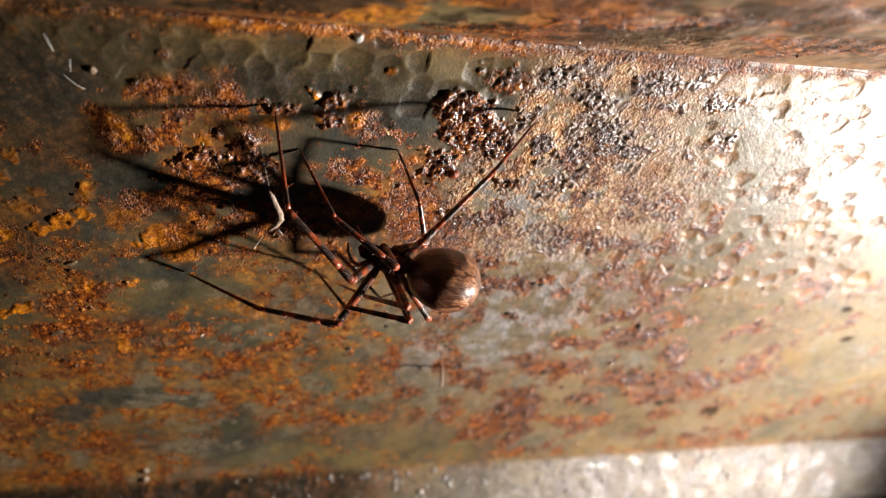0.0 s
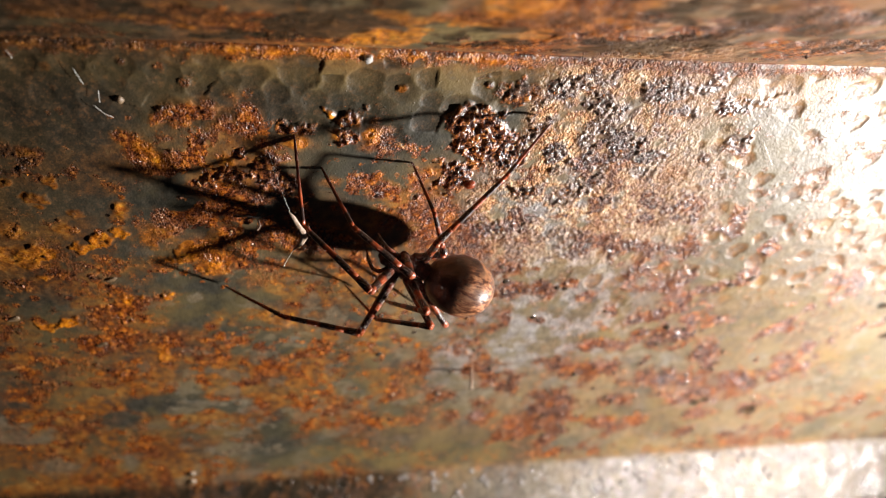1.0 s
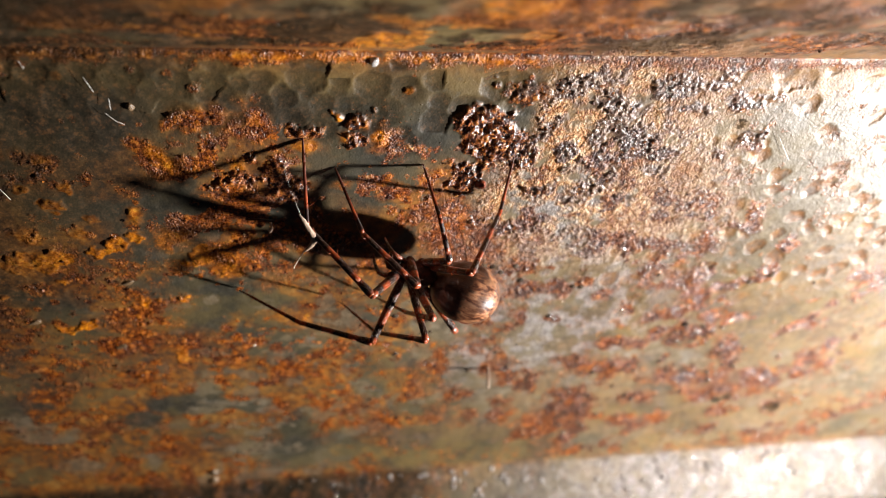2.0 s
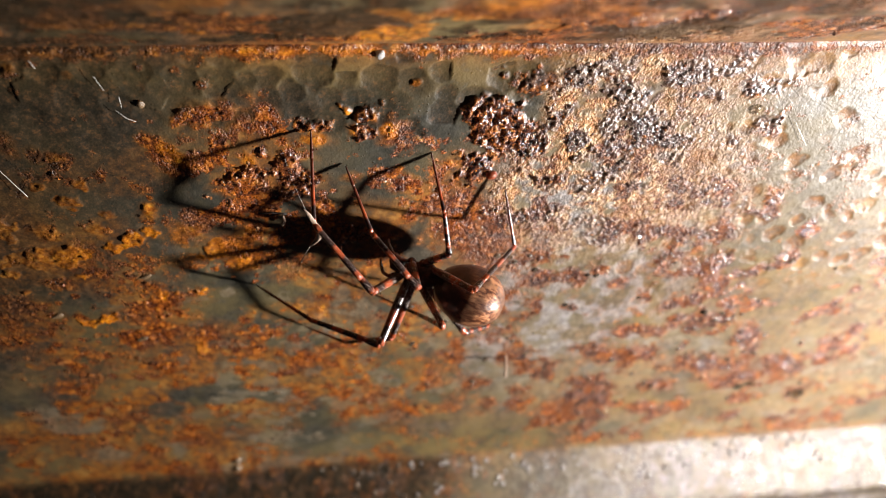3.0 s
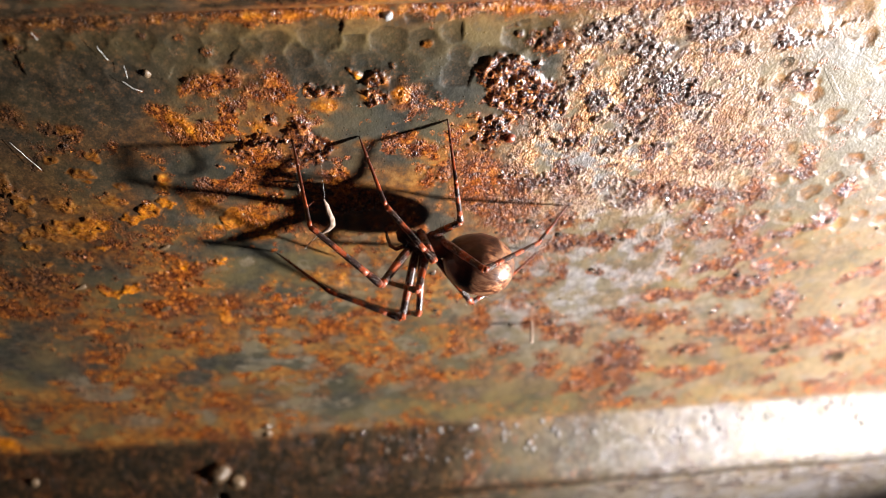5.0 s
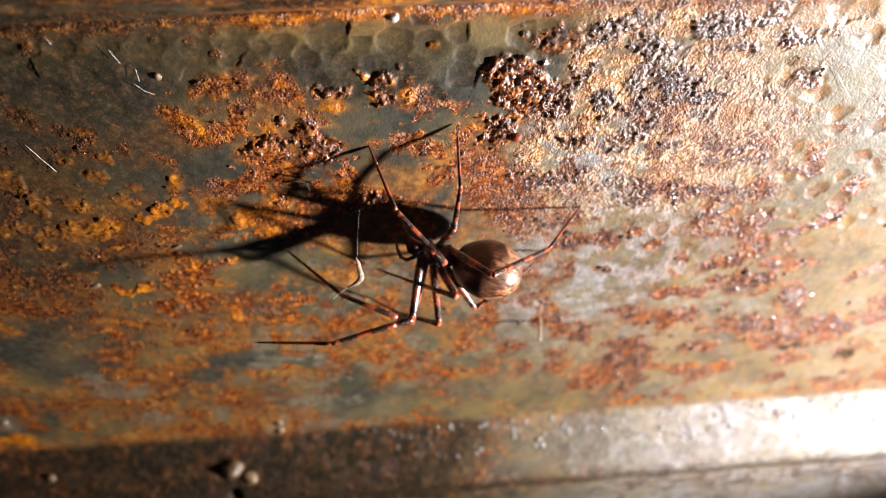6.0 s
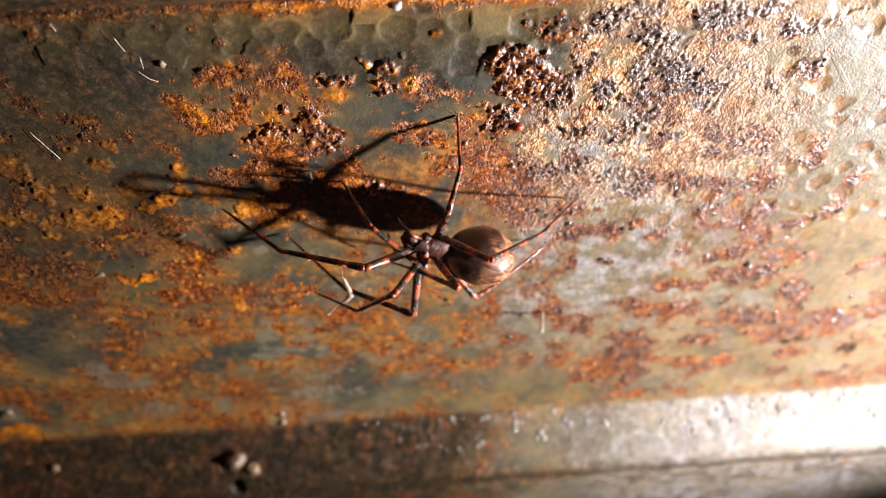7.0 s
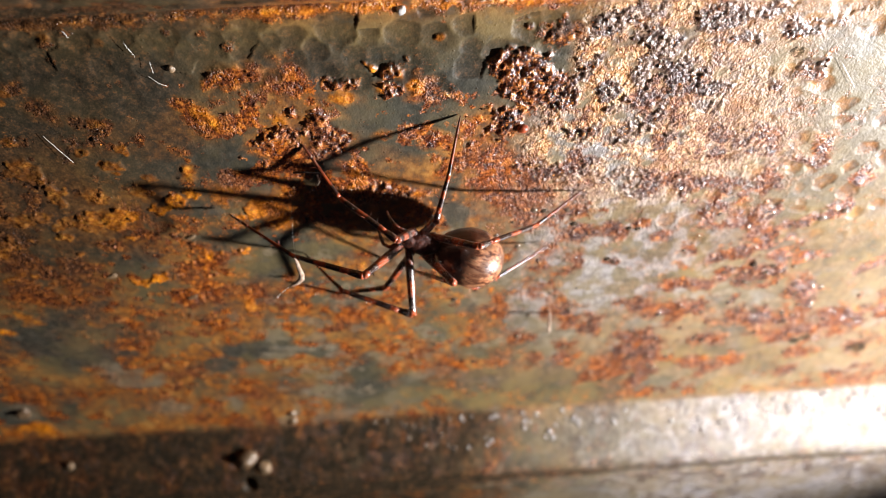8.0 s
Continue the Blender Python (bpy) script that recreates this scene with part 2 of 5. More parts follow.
def egg(bm, centre, radii, taper=0.0, rings=20, sides=28):
    """An ovoid with its long axis along x; taper narrows the +x end."""
    cx, cy, cz = centre
    rows = []
    for i in range(1, rings):
        a = math.pi * i / rings
        s, c = math.sin(a), math.cos(a)
        k = 1 - taper * c
        rows.append([bm.verts.new((cx + radii[0] * c, cy + radii[1] * s * k * math.cos(b), cz + radii[2] * s * k * math.sin(b))) for b in (2 * math.pi * j / sides for j in range(sides))])
    front, back = bm.verts.new((cx + radii[0], cy, cz)), bm.verts.new((cx - radii[0], cy, cz))
    for a, b in zip(rows, rows[1:]):
        for k in range(sides):
            bm.faces.new((a[k], b[k], b[(k + 1) % sides], a[(k + 1) % sides]))
    for k in range(sides):
        bm.faces.new((front, rows[0][k], rows[0][(k + 1) % sides]))
        bm.faces.new((back, rows[-1][(k + 1) % sides], rows[-1][k]))


# ---- the rusted sheet ----
def lattice(x, z, cell, seed):
    """Smooth value noise in 0..1 on arrays of millimetres."""
    rng = np.random.RandomState(seed)
    table = rng.rand(256, 256)
    u, v = x / cell + 77.3, z / cell + 131.7
    i, j = np.floor(u).astype(int), np.floor(v).astype(int)
    fu, fv = u - i, v - j
    fu, fv = fu * fu * (3 - 2 * fu), fv * fv * (3 - 2 * fv)
    at = lambda a, b: table[a & 255, b & 255]
    return (at(i, j) * (1 - fu) + at(i + 1, j) * fu) * (1 - fv) + (at(i, j + 1) * (1 - fu) + at(i + 1, j + 1) * fu) * fv


def fbm(x, z, cell, seed, octaves=4, gain=0.55):
    total, amp, norm = 0.0, 1.0, 0.0
    for k in range(octaves):
        total = total + amp * lattice(x * 0.966 + z * 0.259 * (-1) ** k, z * 0.966 - x * 0.259 * (-1) ** k, cell / 2**k, seed + 17 * k)
        norm += amp
        amp *= gain
    return total / norm


def cells(x, z, cell, seed, low=0.25, high=0.6):
    """Domes scattered one to a cell: dome height 0..1, and the dome's own random number."""
    rng = np.random.RandomState(seed)
    jx, jz, rr, own = (rng.rand(256, 256) for _ in range(4))
    u, v = x / cell + 50, z / cell + 90
    i0, j0 = np.floor(u).astype(int), np.floor(v).astype(int)
    best, who = np.zeros_like(u), np.zeros_like(u)
    for a in (-1, 0, 1):
        for b in (-1, 0, 1):
            i, j = (i0 + a) & 255, (j0 + b) & 255
            r = low + (high - low) * rr[i, j]
            d2 = (u - i0 - a - jx[i, j]) ** 2 + (v - j0 - b - jz[i, j]) ** 2
            h = np.sqrt(np.clip(1 - d2 / r**2, 0, 1)) * r / high
            who = np.where(h > best, own[i, j], who)
            best = np.maximum(best, h)
    return best, who


def pitted(x, z, cell, seed, reach=0.66):
    """Shallow bowls packed side by side, meeting in ridges: depth 0..1, and each bowl's own random number."""
    rng = np.random.RandomState(seed)
    jx, jz, rr, own = (rng.rand(256, 256) for _ in range(4))
    u, v = x / cell + 60, z / cell + 80
    i0, j0 = np.floor(u).astype(int), np.floor(v).astype(int)
    depth, who = np.zeros_like(u), np.zeros_like(u)
    for a in (-1, 0, 1):
        for b in (-1, 0, 1):
            i, j = (i0 + a) & 255, (j0 + b) & 255
            size = reach * (0.6 + 0.6 * rr[i, j])
            d2 = ((u - i0 - a - 0.15 - 0.7 * jx[i, j]) ** 2 + (v - j0 - b - 0.15 - 0.7 * jz[i, j]) ** 2) / size**2
            h = np.clip(1 - d2, 0, 1) ** 0.8 * size / reach
            who = np.where(h > depth, own[i, j], who)
            depth = np.maximum(depth, h)
    return depth, who


def zone(x, z, blobs, wx, wz, ragged, cut=0.5, hard=3.2):
    """How far each place lies inside ragged patches (x, z, half width, half height, strength); wx, wz push their outlines about."""
    total = np.zeros_like(x)
    for cx, cz, rx, rz, w in blobs:
        span = max(rx, rz) * 2.2 + 2
        near = np.flatnonzero((np.abs(x - cx) < span) & (np.abs(z - cz) < span))
        k = min(1.0, 0.35 + 0.16 * min(rx, rz))
        d = np.sqrt(((x[near] + wx[near] * k - cx) / rx) ** 2 + ((z[near] + wz[near] * k - cz) / rz) ** 2)
        total[near] = np.maximum(total[near], w * np.clip(1.5 - 0.75 * d, 0, 1.1))
    return np.clip((total - cut + 1.7 * (ragged - 0.5)) * hard, 0, 1) * (total > 0)


# Patches of the surface: x, z, half width, half height (millimetres), strength.
CRUST_CHEST = [
    (-0.2, 17.7, 1.9, 2.8, 1), (-0.2, 27.4, 1.2, 1.9, 1), (1.9, 28.8, 1.6, 1.1, 0.9), (3.1, 25.6, 2.5, 2.9, 1), (3.0, 22.6, 1.9, 1.9, 0.9),
    (6.6, 22.6, 1.9, 2.4, 1), (8.5, 22.5, 1.1, 2.1, 0.9), (9.5, 16.0, 1.4, 1.2, 0.8), (4.4, 11.6, 2.3, 1.6, 0.7), (-22.7, 19.4, 1.6, 2.5, 1),
    (-21.0, 15.8, 2.2, 2.3, 1), (-27.3, 18.8, 2.3, 2.2, 0.8), (-29.1, 17.4, 1.6, 1.2, 0.8), (-18.8, 25.6, 1.8, 0.9, 1), (-13.2, 27.6, 1.0, 1.0, 1),
    (-13.4, 24.8, 0.9, 0.9, 1), (-14.2, 7.6, 3.1, 1.7, 1), (-25.7, 22.5, 1.2, 0.8, 0.7),
]
CRUST_LIGHT = [
    (7.1, 30.9, 1.9, 1.7, 1), (15.9, 30.4, 2.2, 1.4, 1), (27.6, 28.9, 2.0, 1.3, 0.8), (32.8, 30.8, 2.2, 1.1, 0.8), (9.4, 9.7, 2.2, 1.5, 0.8),
    (24.2, 19.2, 2.4, 1.1, 0.8), (33.0, 22.1, 1.5, 1.1, 0.7), (10.9, 32.5, 2.6, 1.9, 1), (11.9, 29.5, 1.1, 0.9, 0.8), (10.7, 26.8, 1.3, 1.2, 0.9),
    (13.4, 34.1, 1.7, 0.8, 0.8), (19.3, 29.0, 2.7, 1.6, 1), (18.6, 26.2, 3.0, 2.1, 1), (21.2, 24.0, 2.2, 1.7, 1), (16.4, 24.0, 1.9, 1.4, 0.9),
    (22.4, 32.2, 2.0, 1.8, 1), (24.8, 32.7, 2.4, 1.5, 0.9), (24.3, 22.1, 2.3, 1.1, 1), (16.9, 17.3, 4.0, 1.4, 0.9), (14.1, 15.3, 2.0, 1.0, 0.9),
    (22.4, 14.7, 1.7, 1.0, 0.9), (36.9, 25.3, 1.4, 1.3, 1), (37.5, 31.6, 2.5, 1.2, 0.7), (16.6, 8.0, 3.5, 1.5, 1), (19.8, 5.1, 2.8, 1.4, 0.9),
    (28.3, 33.2, 1.8, 1.1, 0.8),
]
RUST_UPPER = [
    (-32.0, 27.7, 1.6, 1.4, 0.9), (-29.2, 27.9, 1.2, 1.2, 0.9), (-27.3, 26.2, 1.4, 1.4, 1), (-25.0, 26.6, 1.4, 1.9, 0.9), (-37.2, 23.5, 1.5, 1.4, 1),
    (-35.9, 22.1, 2.2, 1.8, 1), (-39.6, 17.0, 1.9, 1.2, 0.7), (-32.7, 20.9, 1.2, 0.8, 0.8), (-27.6, 15.4, 2.6, 1.5, 1), (-23.2, 23.6, 0.8, 0.9, 0.9),
    (-10.8, 24.6, 1.0, 1.4, 0.9), (-9.1, 25.5, 0.5, 0.7, 0.9), (-21.9, 21.8, 1.3, 1.1, 0.9), (-14.3, 17.4, 1.6, 0.6, 0.7), (-8.1, 16.9, 1.7, 0.9, 1),
    (-6.7, 15.4, 0.9, 0.8, 0.9), (-3.3, 18.3, 1.0, 1.0, 1), (-3.9, 13.6, 1.7, 1.4, 0.9),
]
RUST_LEFT = [
    (-65.1, 2.8, 2.9, 3.7, 0.9), (-67.2, -9.9, 4.7, 3.8, 0.9), (-60.1, -3.9, 3.0, 2.9, 0.8), (-74.4, -28.0, 4.4, 3.3, 0.8),
    (-80.6, -38.5, 4.6, 3.3, 0.7), (-64.3, -22.4, 4.3, 2.7, 0.7), (-49.3, 32.6, 0.7, 0.6, 0.9), (-46.2, 34.2, 0.9, 0.7, 0.9),
    (-54.2, 28.0, 1.2, 1.1, 0.9), (-52.7, 24.0, 1.2, 1.2, 1), (-49.5, 22.3, 0.8, 0.8, 0.9), (-47.2, 21.2, 1.3, 1.2, 1), (-49.0, 5.4, 2.3, 2.5, 0.7),
    (-48.8, 2.2, 1.7, 1.4, 0.7), (-52.4, 0.4, 2.1, 1.4, 0.9), (-41.1, 2.9, 1.9, 1.5, 0.8), (-39.0, 0.4, 1.1, 1.1, 0.9), (-59.5, -1.4, 1.3, 1.3, 0.7),
    (-56.7, -4.2, 1.8, 1.2, 0.7), (-66.2, -1.8, 3.1, 3.7, 1), (-64.0, -5.9, 2.1, 2.2, 0.9), (-62.7, -7.6, 1.6, 1.8, 0.8), (-71.3, -11.9, 1.6, 2.4, 0.9),
    (-30.2, 6.5, 2.4, 2.0, 0.9), (-26.5, 8.9, 1.2, 1.5, 1),
]
RUST_MID = [
    (0.1, 11.4, 2.9, 2.2, 1), (1.9, 4.3, 3.4, 2.3, 1), (6.1, 5.1, 2.8, 2.5, 0.9), (10.2, 1.9, 2.7, 1.9, 0.8), (10.5, 6.4, 2.6, 1.6, 0.8),
    (1.2, -5.9, 2.1, 2.1, 0.7), (6.5, -10.4, 2.6, 3.1, 0.9), (8.7, -6.6, 2.2, 2.4, 0.8), (-17.7, 9.8, 2.4, 2.4, 1), (-19.7, 11.2, 1.4, 1.6, 0.9),
    (-0.8, 7.1, 2.5, 3.3, 0.9), (3.3, 6.8, 2.9, 3.5, 0.9), (6.5, 8.9, 2.8, 1.5, 0.8), (3.2, 1.3, 3.8, 1.7, 0.9), (-7.5, 10.8, 1.7, 1.1, 0.8),
    (-4.6, 10.8, 1.3, 1.4, 0.8), (5.8, -1.5, 2.7, 1.4, 0.9), (9.4, -4.4, 1.8, 1.8, 0.8), (11.4, -9.2, 1.2, 2.5, 0.9), (9.9, -15.0, 2.0, 4.0, 0.9),
    (5.2, -16.3, 2.5, 2.7, 0.7), (10.5, -22.0, 1.7, 2.6, 0.9), (-1.7, -24.9, 2.2, 3.0, 0.8), (1.0, -21.3, 2.2, 2.9, 0.8), (-8.0, -22.6, 2.5, 2.7, 0.7),
    (-21.9, -1.5, 3.0, 1.7, 0.6), (-9.8, 6.4, 1.9, 1.1, 0.9),
]
RUST_SIDE = [
    (48.1, -0.4, 1.7, 1.8, 1), (49.8, 4.5, 1.3, 1.4, 1), (22.6, 6.2, 3.0, 2.0, 0.9), (26.9, 4.4, 2.2, 1.9, 0.9), (31.5, 4.4, 3.0, 2.1, 0.8),
    (35.8, 4.3, 1.8, 2.1, 0.8), (31.1, -0.2, 2.3, 2.1, 0.8), (37.1, -1.6, 3.2, 2.8, 0.7), (33.5, -3.3, 2.8, 1.3, 0.7), (20.7, -2.0, 1.1, 1.0, 1),
    (16.1, -3.7, 2.1, 2.2, 0.8), (11.6, -3.3, 1.9, 2.3, 0.8), (17.9, -10.1, 1.1, 1.1, 1), (34.6, -10.7, 3.4, 1.6, 0.8), (41.4, -16.3, 3.5, 2.5, 0.9),
    (34.4, 12.8, 2.5, 1.8, 0.8), (42.4, 11.0, 1.8, 1.8, 0.8), (41.0, 8.5, 2.2, 1.1, 0.7), (37.2, 23.6, 1.6, 1.3, 0.8), (17.0, 20.6, 2.3, 1.5, 0.9),
    (27.1, 15.7, 0.6, 0.6, 0.9),
]
RUST_LOW = [
    (-43.2, -2.5, 3.3, 1.5, 0.7), (-38.0, -3.7, 3.0, 1.8, 0.8), (-40.4, -7.4, 4.0, 1.9, 0.8), (-45.1, -6.7, 3.0, 1.7, 0.7), (-41.5, -12.0, 6.4, 3.2, 1),
    (-49.7, -17.7, 4.9, 3.1, 0.9), (-43.4, -20.2, 5.0, 2.9, 0.9), (-36.3, -16.1, 1.5, 3.9, 0.8), (-57.4, -20.3, 4.1, 2.3, 0.8),
    (-62.6, -17.8, 2.3, 1.7, 0.7), (-29.7, -17.1, 1.5, 2.7, 0.7), (-56.9, -24.3, 5.7, 2.9, 0.9), (-63.9, -33.3, 4.4, 2.5, 0.9),
    (-50.2, -33.2, 3.5, 3.0, 0.7), (-44.4, -41.7, 4.7, 3.2, 0.8), (-32.6, -36.1, 3.6, 2.5, 0.8), (-28.5, -26.9, 3.5, 1.5, 0.8),
    (-50.6, -51.5, 5.7, 3.4, 0.8), (-22.5, -22.6, 2.9, 2.9, 0.6),
]
RUST_EDGE = [
    (-8.3, -36.1, 4.9, 3.7, 0.9), (3.2, -30.2, 3.9, 2.8, 0.8), (13.1, -24.6, 3.2, 2.7, 0.8), (22.1, -41.7, 4.2, 3.6, 0.9), (36.4, -41.5, 4.7, 3.3, 0.8),
    (37.7, -34.2, 3.5, 2.3, 0.8), (25.0, -5.5, 2.5, 2.1, 0.7), (25.6, -32.8, 4.0, 3.7, 0.9), (58.8, -29.6, 4.1, 3.0, 0.9), (50.4, -33.9, 4.1, 2.7, 0.8),
    (-15.8, -31.9, 3.6, 3.0, 0.8), (-17.3, -39.2, 2.8, 2.5, 0.8), (1.5, -34.8, 2.8, 3.3, 0.9), (6.6, -38.3, 2.3, 2.5, 0.9), (24.5, -37.6, 3.9, 5.3, 1),
    (27.7, -44.8, 2.5, 2.7, 1), (14.3, -35.4, 2.3, 3.4, 0.8), (-4.4, -31.4, 1.3, 2.5, 0.7), (25.5, -23.8, 3.6, 2.5, 0.9), (29.9, -25.1, 2.3, 2.2, 0.9),
    (30.2, -17.9, 3.5, 1.7, 0.8), (43.9, -28.3, 4.8, 2.5, 0.8), (50.3, -27.3, 4.8, 3.3, 0.8), (56.1, -33.1, 5.0, 2.7, 0.8),
    (50.1, -20.9, 2.7, 2.9, 0.9), (36.8, -15.8, 1.6, 2.2, 0.8), (55.4, -46.2, 2.0, 2.2, 0.7), (16.4, -28.6, 1.9, 3.1, 0.7),
    (65.7, -37.4, 3.2, 2.9, 0.7),
]
OCHRE = [
    (-34.1, 21.6, 1.6, 1.6, 1), (-27.2, 21.4, 1.0, 1.1, 0.9), (-18.2, 23.9, 1.3, 0.9, 1), (-14.3, 25.4, 0.5, 0.7, 1), (-12.4, 26.9, 0.5, 0.6, 1),
    (-52.7, 9.9, 1.7, 1.2, 1), (-53.3, 5.6, 2.3, 1.9, 1), (-46.0, 9.0, 1.4, 1.3, 1), (-39.0, 12.5, 1.1, 1.6, 1), (-35.1, 7.8, 1.9, 1.6, 1),
    (-10.2, 6.5, 1.6, 0.9, 0.9), (-18.4, 10.0, 1.2, 1.7, 0.8), (-21.8, -7.6, 3.6, 1.9, 0.8), (-50.0, 35.3, 1.0, 0.8, 0.9), (-49.2, 33.5, 0.9, 0.9, 1),
    (-43.3, 32.4, 0.5, 0.5, 1), (-29.2, 3.6, 1.9, 1.4, 0.9),
]
OCHRE_SPECKS = [
    (-55.5, 27.3, 0.7, 0.7, 1), (-56.4, 25.6, 0.7, 0.6, 1), (-47.4, 21.7, 0.9, 0.8, 0.9), (-46.2, 17.4, 0.9, 0.9, 1), (-51.4, 17.8, 0.8, 0.7, 1),
    (-58.9, 15.9, 1.2, 1.1, 1), (-58.8, 19.7, 0.8, 0.7, 0.9), (-48.6, 14.7, 1.0, 0.9, 1), (-44.0, 12.1, 1.5, 1.2, 0.7), (-62.0, 5.7, 1.6, 0.9, 0.8),
    (-59.5, 5.7, 0.9, 1.1, 0.8), (-34.1, 3.9, 0.7, 0.9, 1), (-83.4, -50.3, 3.5, 2.3, 0.8), (-11.1, 24.9, 0.8, 1.0, 0.8), (-15.1, 28.4, 0.4, 0.5, 0.9),
    (-7.2, 30.6, 0.6, 0.4, 0.9), (3.6, 22.8, 2.0, 0.5, 0.6), (2.7, 21.1, 0.4, 1.2, 0.6), (-74.4, -19.3, 1.5, 1.6, 0.8),
]
BARE = [
    (-12.2, 29.5, 13.0, 4.7, 1), (-48.2, 28.4, 13.2, 5.1, 1), (-13.4, 19.6, 5.0, 3.6, 0.9), (-5.5, 5.5, 1.8, 4.4, 0.9), (-39.9, -29.0, 3.0, 1.9, 1),
    (-35.2, -28.5, 3.5, 2.3, 1), (-45.9, -33.0, 2.1, 1.7, 0.9), (-28.0, -30.4, 3.1, 1.9, 0.9), (-21.1, -38.3, 3.1, 5.4, 0.8),
    (-21.9, -47.6, 5.0, 2.3, 0.8), (3.8, -42.6, 6.0, 2.4, 0.8), (9.9, -42.6, 4.0, 2.2, 0.8), (-32.6, 17.9, 1.5, 2.6, 0.8), (-44.5, 14.0, 6.1, 2.4, 0.7),
    (-37.4, -1.0, 4.6, 1.7, 0.6), (-68.0, -25.3, 6.9, 7.0, 0.8),
]
PALE = [
    (-61.7, -32.5, 3.5, 2.2, 1), (-59.2, -36.6, 3.9, 1.8, 1), (-57.5, -46.2, 3.7, 2.6, 0.8), (-45.2, -45.7, 2.2, 3.2, 0.9), (-29.2, -43.7, 2.7, 2.0, 1),
    (-36.3, -53.6, 0.9, 5.0, 0.9), (-83.1, -44.8, 2.6, 2.0, 1), (45.0, -13.8, 3.0, 1.8, 1), (58.8, -25.8, 1.9, 2.0, 1), (45.6, -24.3, 1.8, 1.9, 1),
    (62.8, -25.0, 2.2, 1.1, 1), (-40.1, -35.0, 3.8, 1.5, 0.6), (6.3, 32.0, 0.9, 1.0, 0.8), (-17.7, 9.8, 0.1, 0.1, 0),
]
OLIVE = [
    (30.4, -7.3, 8.6, 7.6, 1), (50.4, -9.2, 9.8, 9.6, 1), (47.5, -40.9, 12.9, 5.8, 1), (13.9, -41.7, 11.4, 4.8, 0.9), (57.0, -19.8, 6.7, 5.1, 0.8),
    (26.7, -13.8, 5.4, 4.4, 0.6), (-0.3, -40.9, 8.2, 4.0, 0.8),
]
DIMPLES = [
    (-7.2, 30.9, 1.5, 1.6, 1), (-18.2, 31.0, 0.9, 1.1, 1), (-21.2, 31.0, 0.7, 1.0, 1), (-23.6, 31.0, 0.9, 1.1, 1), (-26.9, 30.8, 1.4, 1.7, 1),
    (-33.8, 30.6, 1.8, 1.7, 0.8), (-37.1, 31.6, 1.2, 1.5, 1), (-12.8, 29.1, 2.1, 2.1, 0.9), (-9.7, 28.6, 1.8, 2.2, 0.9), (-17.9, 27.9, 1.9, 1.7, 0.7),
    (-21.3, 28.1, 1.9, 1.7, 0.6), (-48.5, 27.6, 1.4, 1.7, 0.9), (-42.7, 28.4, 1.7, 1.9, 0.9), (-42.7, 24.3, 1.6, 2.1, 0.8),
    (-51.3, 29.7, 1.8, 1.8, 0.8), (-47.6, 24.7, 1.9, 2.1, 0.8), (-15.1, 31.2, 1.0, 1.0, 0.8),
]
TOP, BOTTOM, RISE = 36.0, -54.5, 10.0      # the trough between its two folds, and how far its flanks stand out


def smooth(a, b, v):
    t = np.clip((v - a) / (b - a), 0, 1)
    return t * t * (3 - 2 * t)


def profile(z):
    """How far the sheet stands out of the trough's floor: flanks at about 45 degrees, then flat crests."""
    soft = lambda v: 0.5 * (v + np.sqrt(v * v + 1.6))
    rise = lambda v, top: soft(v) - soft(v - top)
    return rise(z - TOP, 3 * RISE) + rise(BOTTOM - z, RISE)


